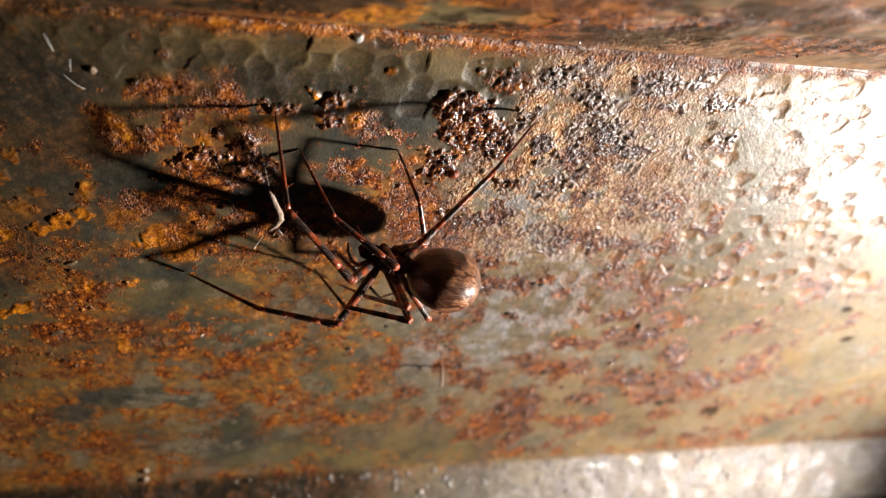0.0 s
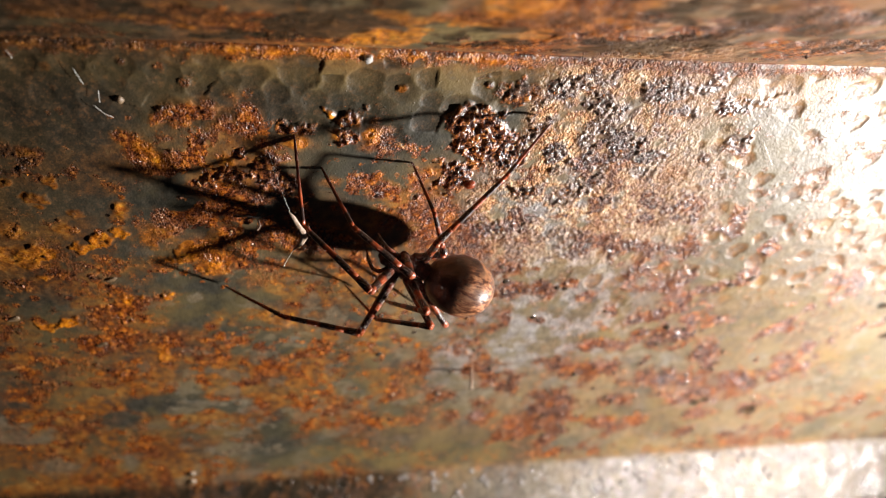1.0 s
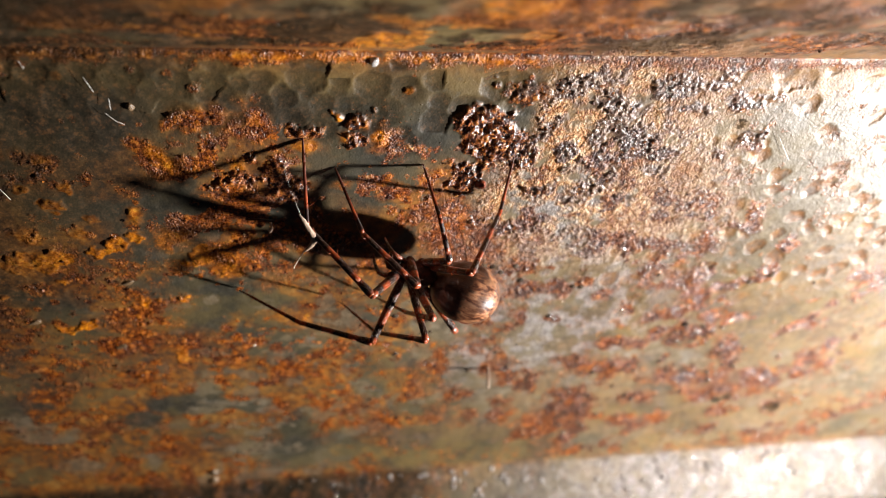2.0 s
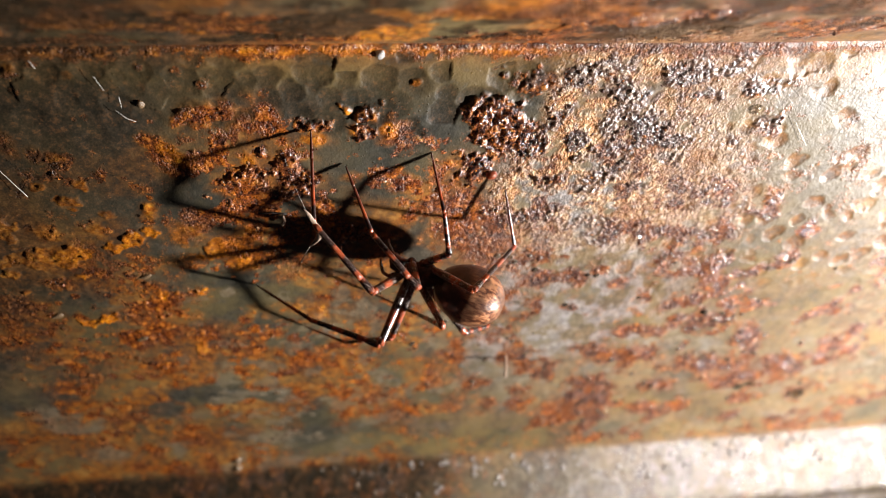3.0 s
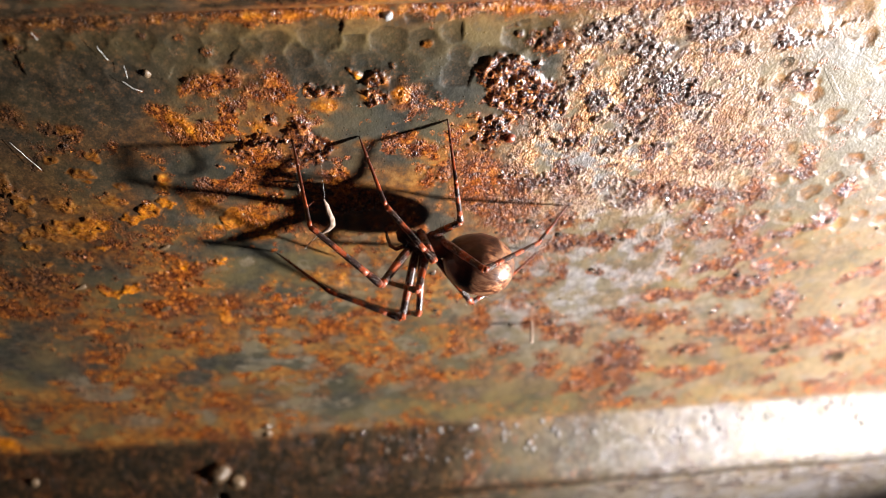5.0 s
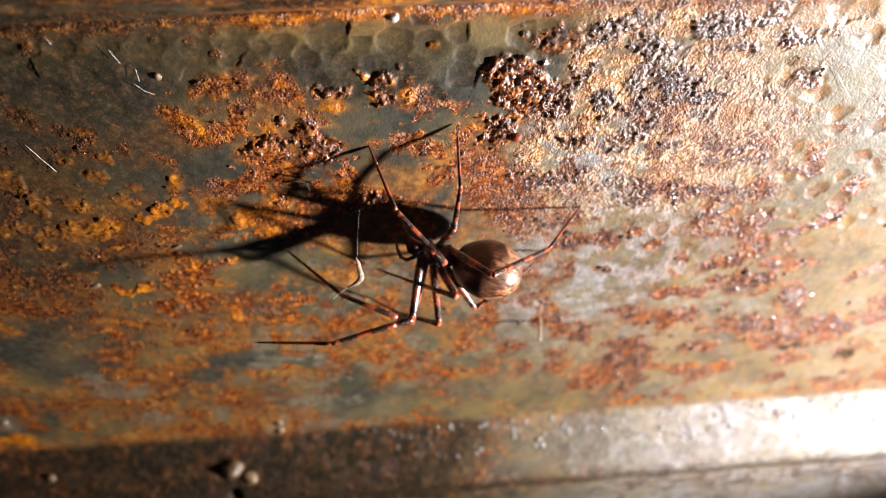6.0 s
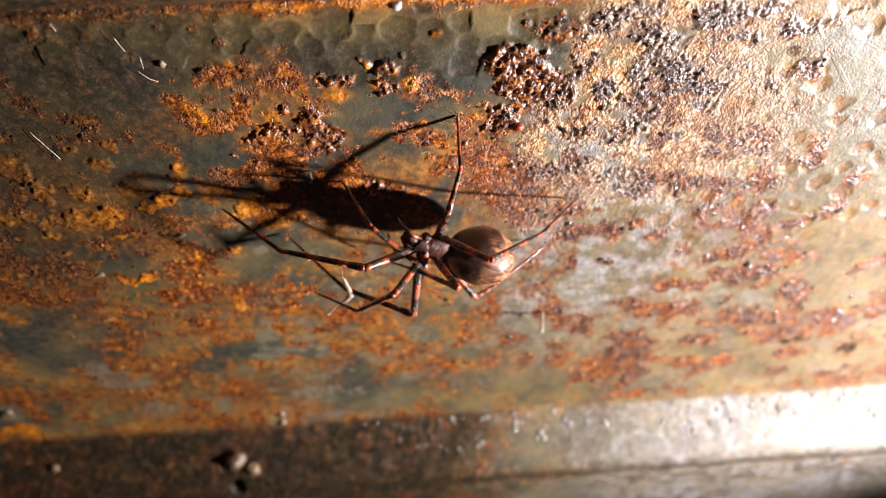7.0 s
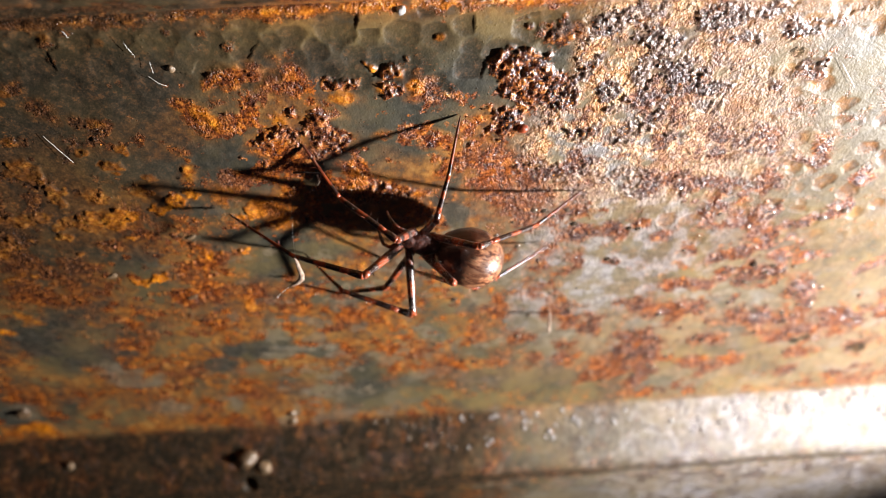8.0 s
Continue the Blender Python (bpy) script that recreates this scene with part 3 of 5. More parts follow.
def rusted_sheet():
    fine_x, fine_z = np.arange(-66, 84, 0.16), np.arange(-70, 46, 0.18)
    xs = np.concatenate([np.arange(-200, -110, 6), np.arange(-110, -66, 0.6), fine_x, np.arange(84, 120, 0.6), np.arange(120, 201, 8)])
    zs = np.concatenate([np.arange(-150, -110, 5), np.arange(-110, -70, 0.5), fine_z, np.arange(46, 70, 0.5), np.arange(70, 131, 5)])
    x, z = np.meshgrid(xs, zs)
    shape = x.shape
    x, z = x.ravel(), z.ravel()
    rag, rag2, rag3 = fbm(x, z, 7, 1, 5), fbm(x, z, 2.2, 5, 4, 0.7), fbm(x, z, 22, 9, 4)
    wx, wz = 9 * (fbm(x, z, 5, 41, 5, 0.6) - 0.5), 9 * (fbm(x, z, 5, 47, 5, 0.6) - 0.5)
    ragged = 0.4 * rag + 0.6 * rag2
    grit, grit_own = cells(x, z, 0.75, 14, 0.3, 0.62)
    speck, speck_own = cells(x, z, 1.9, 15, 0.12, 0.42)
    bare = zone(x, z, BARE, wx, wz, 0.5 + 0.6 * (rag - 0.5), 0.3)
    pale = zone(x, z, PALE, 1.6 * wx, wz, 0.45 * rag + 0.55 * rag2, 0.4, 1.8)
    rust, halo = np.zeros_like(x), np.zeros_like(x)
    for patches in (RUST_UPPER, RUST_LEFT, RUST_MID, RUST_SIDE, RUST_LOW, RUST_EDGE):
        rust = np.maximum(rust, zone(x, z, patches, wx, wz, 0.8 * ragged + 0.2 * fbm(x, z, 0.9, 91, 3, 0.7), 0.33 if patches in (RUST_MID, RUST_SIDE, RUST_EDGE) else 0.42, 1.7))
        halo = np.maximum(halo, zone(x, z, patches, wx, wz, 0.5 + 0.8 * (rag - 0.5), 0.12, 1.3))
    chunky = zone(x, z, CRUST_CHEST, wx, wz, ragged)
    crust = np.maximum(chunky * (1 - 0.5 * smooth(-4, -9, x) * (rag2 > 0.46)), 0.85 * zone(x, z, CRUST_LIGHT, wx, wz, ragged))
    rust = np.maximum(rust, 0.9 * chunky)
    ochre = np.maximum(zone(x, z, OCHRE, wx, wz, 0.5 + 0.4 * (rag - 0.5) + 0.5 * (rag2 - 0.5), 0.5, 1.3), zone(x, z, OCHRE_SPECKS, wx, wz, 0.5 + 0.5 * (rag - 0.5)))
    dark_side = smooth(-26, -38, x + 8 * (rag3 - 0.5)) * smooth(-24, -10, z) * smooth(19, 13, z)
    ochre = np.maximum(ochre, dark_side * smooth(0.635, 0.68, fbm(x, z, 4.2, 191, 4, 0.55)))
    glow = np.maximum(zone(x, z, OCHRE, wx, wz, 0.5 + 0.4 * (rag - 0.5), -0.05, 0.9), 0.6 * dark_side * smooth(0.54, 0.62, fbm(x, z, 4.2, 191, 4, 0.55)))
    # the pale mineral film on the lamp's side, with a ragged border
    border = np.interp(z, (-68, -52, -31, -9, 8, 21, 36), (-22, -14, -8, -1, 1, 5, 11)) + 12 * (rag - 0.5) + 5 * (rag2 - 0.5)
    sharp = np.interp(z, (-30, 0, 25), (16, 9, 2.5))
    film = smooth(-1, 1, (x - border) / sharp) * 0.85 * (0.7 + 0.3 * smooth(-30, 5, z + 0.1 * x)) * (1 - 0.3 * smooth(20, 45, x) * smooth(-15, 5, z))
    # a broken scab of rust and dark grit over the film
    scab = smooth(0.33, 0.48, ragged) * smooth(-1, 2, x - border) * smooth(50, 20, x + 0.35 * z) * smooth(-2, 14, z)
    below = smooth(14, -4, z)
    loose = smooth(0.54, 0.66, ragged) * (1 - 0.75 * below * smooth(-6, 10, x)) * (1 - 0.9 * bare) * (1 - 0.6 * film * (1 - below))
    rust = np.maximum(rust, np.maximum(0.85 * scab * smooth(0.44, 0.56, rag), 0.85 * loose))
    around = smooth(-40, -33, x) * smooth(-3, -10, x) * smooth(-2, 6, z) * smooth(28, 24, z)
    rust = np.maximum(rust, 0.9 * around * smooth(0.5, 0.6, fbm(x, z, 4.5, 261, 5, 0.62)))
    rust = np.maximum(rust, 0.9 * smooth(0.35, 0.6, speck) * (speck_own > 0.85) * (1 - 0.5 * bare) * (1 - 0.8 * film))
    crust = np.maximum(crust, 0.9 * scab * smooth(0.57, 0.65, fbm(x, z, 3.1, 61, 4, 0.65)))
    crust = np.maximum(crust, 0.9 * smooth(0.3, 0.6, grit) * (grit_own > 0.7) * rust * smooth(0.5, 0.6, rag2))
    # stains and dark seams run along the folds
    upper, lower, crest = z - TOP - 0.6, z - BOTTOM - 0.5, z + 65.0
    fold = np.exp(-((upper + 2.2) / 2.6) ** 2) + np.exp(-(lower / 3.0) ** 2)
    rust = np.maximum(rust, 0.7 * smooth(0.35, 0.95, np.exp(-((upper + 0.8) / 1.6) ** 2) + 2.2 * (ragged - 0.5)) * smooth(80, 55, x))
    seam = np.exp(-((upper + 0.5 * (rag - 0.5)) / 0.55) ** 2) + np.exp(-(crest / 1.5) ** 2)
    clusters = np.maximum(zone(x, z, RUST_SIDE, wx, wz, ragged, 0.34, 2.0), zone(x, z, RUST_EDGE, wx, wz, ragged, 0.36, 2.0)) * smooth(2, 12, x) * smooth(BOTTOM, BOTTOM + 3, z)
    crust = np.maximum(crust, 0.75 * clusters * smooth(0.42, 0.56, fbm(x, z, 1.6, 231, 4, 0.65)))
    rust = np.maximum(rust, clusters)
    lumpy = crust.copy()
    film = film * (1 - 0.7 * chunky)
    crust = np.maximum(crust, np.clip(seam * (2.4 * ragged - 0.5), 0, 1) * smooth(40, 0, x))
    flank = smooth(1, -2, lower) * smooth(15, -25, x + 20 * (rag - 0.5))
    rust = np.maximum(rust, flank * smooth(0.36, 0.56, rag))
    film, crust = film * (1 - flank), crust * (1 - 0.85 * flank)
    lumpy = lumpy * (1 - 0.6 * flank)
    # dirt on the lower flank's left end, the weak light there painted in too
    dirt_shade = smooth(1, -1, lower) * smooth(10, -8, x + 16 * (rag - 0.5)) * (0.8 + 0.2 * smooth(0.38, 0.58, rag2))
    ledge = smooth(0.5, 2.5, upper)
    patina = np.clip(np.exp(-((upper + 4.0) / 2.4) ** 2) * (0.5 + rag) + ledge * smooth(0.5, 0.4, rag3), 0, 1) * smooth(14, 6, x)
    patina = np.maximum(patina, 0.45 * smooth(0.52, 0.64, fbm(x * 0.8 + z * 0.5, z, 7, 221, 4)) * below * smooth(8, 26, x) * smooth(BOTTOM, BOTTOM + 3, z))
    bands = fbm(x * 0.4, z, 4, 101, 4)
    rust = np.maximum(rust, ledge * smooth(0.5, 0.6, bands))
    crust = np.maximum(crust, 0.8 * ledge * smooth(0.56, 0.64, bands))
    ochre = np.maximum(ochre, 0.6 * ledge * smooth(0.57, 0.64, fbm(x * 0.55, z, 3.6, 197, 5, 0.6)) * smooth(50, 0, x))
    ochre = np.maximum(ochre, 0.75 * np.exp(-((upper + 0.9 + 1.2 * (rag - 0.5)) / 0.6) ** 2) * smooth(0.4, 0.52, rag2) * smooth(14, 4, x))
    blot = ledge * smooth(0.5, 0.56, fbm(x * 0.6, z, 3.4, 199, 5, 0.6)) * smooth(75, 15, x)
    stain = np.clip(fold * (0.45 + 0.9 * rag3) + smooth(0.4, 0.6, rag3) * 0.8 * (1 - 0.85 * bare) + 0.7 * ledge * smooth(0.4, 0.55, rag) + 0.3 * flank + 0.9 * halo, 0, 1) * (1 - 0.75 * film)
    # stain thins at the upper left, painting in the lamp's fall-off
    stain = np.maximum(stain * (1 - 0.7 * smooth(-15, -50, x) * smooth(10, 25, z)), 0.85 * halo * (1 - 0.6 * film))
    stain = np.maximum(stain, 0.75 * glow)
    film = np.clip(np.maximum(film, pale) * (1 - 0.75 * bare) * (1 - ledge) + 0.5 * ledge * smooth(0.52, 0.42, bands) * smooth(-30, 15, x), 0, 1)
    # right end of the lower flank: pale film whitened to carry the lamp's glare
    lip = smooth(0.5, -1.0, lower) * smooth(0, 38, x + 18 * (rag - 0.5))
    silt = smooth(12, -6, z) * smooth(-62, -35, x + 12 * (rag3 - 0.5)) * smooth(0.34, 0.58, fbm(x, z * 1.6, 9, 111, 5)) * (1 - 0.8 * bare)
    film = np.maximum(film, 0.14 * silt)
    # dark clean gaps and pale scale break up the lower face
    gap = smooth(0.54, 0.62, fbm(x, z * 1.3, 6.5, 131, 5, 0.6)) * below * (1 - 0.6 * lip)
    fleck = smooth(0.56, 0.64, fbm(x, z * 1.2, 3.4, 137, 4, 0.6)) * below * smooth(-55, -30, x)
    stain, film = stain * (1 - 0.55 * gap), np.maximum(film * (1 - 0.65 * gap), 0.8 * fleck)
    rust, stain = rust * (1 - 0.5 * fleck) * (1 - 0.5 * gap), stain * (1 - 0.6 * fleck)
    patina = np.maximum(patina, 0.5 * gap * smooth(14, 0, x))
    wash = smooth(0.48, 0.6, fbm(x, z * 1.25, 8, 171, 5, 0.6)) * below * (1 - bare) * (1 - 0.85 * pale) * (1 - 0.7 * fleck) * (1 - 0.8 * lip) * (1 - 0.85 * smooth(-12, 12, x + 10 * (rag3 - 0.5)))
    stain, film = np.maximum(stain, 0.95 * wash), film * (1 - 0.7 * wash)
    rust = np.maximum(rust, 0.95 * wash * smooth(0.5, 0.62, fbm(x, z * 1.2, 3.2, 177, 5, 0.65)))
    stain = np.maximum(stain, 0.3 * below * smooth(5, 25, x) * smooth(0.5, 0.62, fbm(x, z * 1.3, 11, 151, 4)))
    # the lower face: clean slate gaps, cream scale, and beige film towards the lamp
    slate = bare * below
    rust, stain = rust * (1 - 0.85 * slate) * (1 - 0.75 * pale), stain * (1 - 0.8 * slate) * (1 - 0.7 * pale)
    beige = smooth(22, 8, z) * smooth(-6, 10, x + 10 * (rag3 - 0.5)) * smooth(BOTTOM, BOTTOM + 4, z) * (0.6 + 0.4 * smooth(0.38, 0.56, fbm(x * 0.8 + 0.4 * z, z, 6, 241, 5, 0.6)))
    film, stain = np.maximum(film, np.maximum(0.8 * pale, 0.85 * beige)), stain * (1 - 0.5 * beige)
    rust, crust = rust * (1 - 0.35 * beige * smooth(-4, 4, z)), crust * (1 - 0.35 * beige * smooth(-4, 4, z))
    along, across = 0.9 * x + 0.43 * z, 0.9 * z - 0.43 * x
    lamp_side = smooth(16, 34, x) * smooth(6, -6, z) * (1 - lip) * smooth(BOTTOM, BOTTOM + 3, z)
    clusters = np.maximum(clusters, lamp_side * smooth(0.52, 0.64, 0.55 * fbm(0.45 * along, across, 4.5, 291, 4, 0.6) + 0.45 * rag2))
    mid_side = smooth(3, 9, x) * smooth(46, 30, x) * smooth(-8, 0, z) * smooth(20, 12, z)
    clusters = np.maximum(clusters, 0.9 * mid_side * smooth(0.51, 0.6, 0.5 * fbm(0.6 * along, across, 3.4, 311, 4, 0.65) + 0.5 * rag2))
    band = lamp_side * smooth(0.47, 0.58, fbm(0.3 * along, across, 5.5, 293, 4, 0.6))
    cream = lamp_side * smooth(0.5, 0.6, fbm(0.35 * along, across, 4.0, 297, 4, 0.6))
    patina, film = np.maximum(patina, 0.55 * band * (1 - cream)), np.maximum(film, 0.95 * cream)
    # rust clusters with orange borders lie over that film, and grey scale lies between them
    rust, crust = np.maximum(rust, clusters), np.maximum(crust, 0.7 * clusters * smooth(0.47, 0.6, fbm(x, z, 1.6, 231, 4, 0.65)))
    stain = np.maximum(stain, 0.6 * halo * smooth(0.42, 0.58, rag2) * smooth(10, -2, z) * smooth(0, 10, x) * (1 - lip))
    scale = smooth(0.4, 0.52, fbm(x, z, 3.2, 281, 4, 0.6)) * smooth(1, 6, x + 6 * (rag - 0.5)) * smooth(40, 26, x) * smooth(-32, -16, z) * smooth(24, 16, z)
    strip = smooth(BOTTOM + 18, BOTTOM + 5, z + 5 * (rag - 0.5)) * smooth(BOTTOM, BOTTOM + 2, z) * smooth(40, 12, x + 14 * (rag3 - 0.5)) * smooth(-28, -8, x)
    film, patina = film * (1 - 0.9 * strip), np.maximum(patina * (1 - 0.85 * scale), 0.8 * strip)
    patina = patina * (1 - 0.9 * np.maximum(pale, fleck))
    lime = np.clip(lip * smooth(5, 45, x) * (0.5 + 0.5 * smooth(0.4, 0.56, fbm(x * 0.7, z, 5, 301, 4, 0.6))) + 0.85 * scale * (1 - 0.7 * clusters), 0, 1)
    film, stain = np.maximum(film, 0.95 * lip), stain * (1 - 0.85 * lip)
    rust = rust * (1 - 0.6 * lip * smooth(0.62, 0.45, rag2))
    crust = np.maximum(crust, 0.6 * lip * smooth(0.5, 0.6, fbm(x, z, 1.7, 251, 4, 0.65)) * smooth(0.38, 0.52, rag))
    # last term: the lamp's fall-off towards the far left, put into the colour
    dirt_shade_sum = np.clip(dirt_shade + 0.85 * blot * (1 - ochre) + 0.75 * np.exp(-((crest + 0.8 * (rag - 0.5)) / 0.9) ** 2) + 0.8 * smooth(-34, -60, x + 10 * (rag3 - 0.5) - 0.5 * z) * smooth(-30, 5, z), 0, 1)
    olive = zone(x, z, OLIVE, wx, wz, 0.5 + 0.5 * (rag - 0.5), 0.25, 1.5)
    film, stain = film * (1 - 0.35 * olive), np.maximum(stain, 0.2 * olive)
    # relief
    dome, who = cells(x, z, 0.95, 3)
    dome2, who2 = cells(x, z, 0.62, 8)
    dome3, who3 = cells(x, z, 2.1, 12, 0.3, 0.62)
    high = lumpy * (0.03 + 0.05 * (1 - 0.8 * smooth(4, 12, x)) * dome * who + (0.26 - 0.2 * chunky) * dome2 * (0.3 + 0.7 * who2) + 0.12 * dome3 * who3)
    high += chunky * (0.9 * (fbm(x, z, 0.9, 271, 3, 0.7) - 0.5) + 0.3 * (fbm(x, z, 4.0, 277, 2) - 0.45))
    crag = 1 - np.abs(2 * fbm(x, z, 2.6, 201, 4, 0.6) - 1)
    lump = np.abs(2 * fbm(x, z, 1.3, 207, 3, 0.55) - 1)
    high += lumpy * (0.1 + 0.55 * chunky) * (0.24 * smooth(0.75, 1.0, crag) + 0.32 * smooth(0.05, 0.45, lump) - 0.12)
    flat = (1 - np.exp(-((upper + 0.5) / 2.6) ** 2)) * (0.35 + 0.65 * smooth(-22, 4, z - 0.15 * x)) * smooth(0.1, 0.8, rust)
    high += flat * (1 - 0.5 * film) * (0.1 * dome2 * who2 + 0.07 * dome * who + 0.12 * (fbm(x, z, 0.6, 81, 2) - 0.6))
    high += ochre * (0.05 + 0.16 * dome3 + 0.5 * (fbm(x, z, 1.2, 307, 3, 0.65) - 0.5))
    high += scab * (0.1 * rag2 + 0.1 * grit + 0.13 * dome2) * smooth(48, 25, x)
    dents = np.zeros_like(x)
    bowl, bowl_own = pitted(x + 0.15 * wx, z + 0.15 * wz, 3.1, 23)
    hammered = smooth(20, 25, z + 0.12 * x + 3 * (rag - 0.5)) * smooth(-0.2, -2.2, upper) * smooth(9, 4, x) * (1 - crust) * (1 - 0.8 * rust) * (1 - 0.7 * ochre)
    dents = np.maximum(dents, 0.28 * hammered * bowl * smooth(0.12, 0.3, bowl_own))
    bowl2, bowl2_own = pitted(x + 0.35 * wx, z + 0.35 * wz, 2.9, 29, 0.5)
    cratered = smooth(13, 24, x + 4 * (rag3 - 0.5)) * smooth(-14, 2, z) * smooth(0.5, -3, upper) * (1 - 0.7 * crust) * (1 - 0.5 * rust)
    dents = np.maximum(dents, 0.2 * cratered * bowl2 * smooth(0.38, 0.55, bowl2_own))
    for cx, cz, rx, rz, w in DIMPLES:
        d2 = ((x + 0.12 * wx - cx) / rx) ** 2 + ((z + 0.12 * wz - cz) / rz) ** 2
        dents = np.maximum(dents, w * 0.15 * smooth(0, 1.1, 1 - d2 / 1.8))
    stain = np.maximum(stain, np.clip(dents * 6, 0, 0.75) * smooth(10, 25, x))
    dirt_shade_sum = np.maximum(dirt_shade_sum, 0.3 * cratered * smooth(0.1, 0.5, bowl2) * smooth(0.45, 0.6, bowl2_own))
    dirt_shade_sum = np.maximum(dirt_shade_sum, np.clip(dents * 5, 0, 0.6) * (1 - smooth(0, 15, x)))
    high -= dents
    high -= 0.5 * np.exp(-(upper / 0.5) ** 2) + 0.6 * np.exp(-(crest / 1.2) ** 2)
    high += 0.6 * (fbm(x, z, 30, 31, 3) - 0.5) + 0.18 * (rag - 0.5) + 0.03 * rag2 + film * 0.05 * (fbm(x, z, 1.1, 71, 3) - 0.5)
    high += ledge * (0.9 * (fbm(x * 0.7, z, 3.5, 211, 4) - 0.5) - 0.25 * bowl * (bowl_own > 0.5))
    high *= 1 - 0.45 * lip
    for cx, cz, r in ((66.1, -39.7, 1.2), (53.8, -36.6, 0.8), (55.5, -35.7, 0.7), (66.9, -40.7, 0.8), (77.5, -9.5, 0.8), (83.0, -17.8, 0.9)):
        d = np.sqrt(((x - cx + 0.1 * wx) / (1.5 * r)) ** 2 + ((z - cz + 0.1 * wz) / r) ** 2)
        dirt_shade_sum = np.maximum(dirt_shade_sum, smooth(1.2, 0.7, d))
    for cx, cz, r in ((-45.6, -63.2, 1.5), (-48.0, -59.6, 1.0)):
        high -= 2.5 * smooth(1.0, 0.5, np.sqrt((x - cx) ** 2 + (z - cz) ** 2) / r)
    high *= smooth(190, 110, np.abs(x)) * smooth(-145, -100, z) * smooth(125, 60, z)
    out = profile(z) + high
    zz = z
    co = np.stack([x * MM, -out * MM, zz * MM], 1)
    rows, cols = shape
    idx = np.arange(rows * cols).reshape(shape)
    quads = np.stack([idx[:-1, :-1], idx[:-1, 1:], idx[1:, 1:], idx[1:, :-1]], -1).reshape(-1, 4)
    me = bpy.data.meshes.new("rusted_sheet")
    me.vertices.add(len(co))
    me.vertices.foreach_set("co", co.ravel())
    me.loops.add(quads.size)
    me.loops.foreach_set("vertex_index", quads.ravel())
    me.polygons.add(len(quads))
    me.polygons.foreach_set("loop_start", np.arange(0, quads.size, 4))
    me.polygons.foreach_set("use_smooth", np.ones(len(quads), bool))
    me.update(calc_edges=True)
    for name, value in (("rust", rust), ("crust", crust), ("ochre", ochre), ("film", film), ("stain", stain), ("scab", scab), ("tone", 0.5 * who + 0.5 * who2), ("dirt_shade", dirt_shade_sum), ("patina", patina), ("lime", lime)):
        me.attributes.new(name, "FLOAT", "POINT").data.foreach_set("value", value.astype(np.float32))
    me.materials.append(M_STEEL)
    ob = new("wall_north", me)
    ob.matrix_world = SHEET
    # the heights, to set small things on the surface
    grid = out.reshape(shape)

    def height(px, pz):
        return float(grid[min(np.searchsorted(zs, pz), rows - 1), min(np.searchsorted(xs, px), cols - 1)])

    grits = (rust.reshape(shape), lumpy.reshape(shape), scab.reshape(shape))

    def cover(px, pz):
        """Rust, crust, scab and height at arrays of places."""
        r, c = np.clip(np.searchsorted(zs, pz), 0, rows - 1), np.clip(np.searchsorted(xs, px), 0, cols - 1)
        return [g[r, c] for g in (*grits, grid)]

    return tagged(ob, "overhanging folded steel sheet, heavily rusted and wet", "wall", kind="structure"), height, cover


sheet, height, cover = rusted_sheet()


def sheet_back():
    """The unseen rear face and the cut edges, 2.5 mm behind the front."""
    bm = bmesh.new()
    xs = [-200, -100, 0, 100, 200]
    zs = [-150, -100, -70, -66, -62, -58, -55, -53, -40, -20, 0, 20, 34, 36, 38, 42, 45, 48, 80, 130]
    rows = [[bm.verts.new((x * MM, (2.5 - float(profile(np.array(float(z))))) * MM, z * MM)) for x in xs] for z in zs]
    front = [[bm.verts.new((x * MM, -float(profile(np.array(float(z)))) * MM, z * MM)) for x in (xs[0], xs[-1])] for z in zs]
    for a, b in zip(rows, rows[1:]):
        for k in range(len(xs) - 1):
            bm.faces.new((a[k], b[k], b[k + 1], a[k + 1]))
    for (a, b, p, q) in zip(rows, rows[1:], front, front[1:]):
        bm.faces.new((a[0], p[0], q[0], b[0]))
        bm.faces.new((a[-1], b[-1], q[1], p[1]))
    return part("rear_face", bm, M_REAR, sheet, "dull brown rear of the steel sheet")


sheet_back()


# ---- the spider: x to its head, y to its left, z off its back ----
LENGTHS = [(8.5, 10.9, 10.7), (4.4, 9.0, 8.6), (4.2, 5.7, 7.5), (8.1, 10.9, 8.6), (9.3, 9.9, 10.5), (8.2, 9.9, 8.5), (7.8, 9.4, 8.8), (8.9, 4.8, 9.4)]
HIPS = [(1.7, 1.3), (1.5, -1.3), (0.1, -1.7), (-1.2, -1.5), (0.9, 1.7), (0.0, 1.8), (-0.6, 1.7), (-1.4, 1.4)]
PATELLA, TARSUS = 0.2, 0.3           # shares of the shin and of the foot


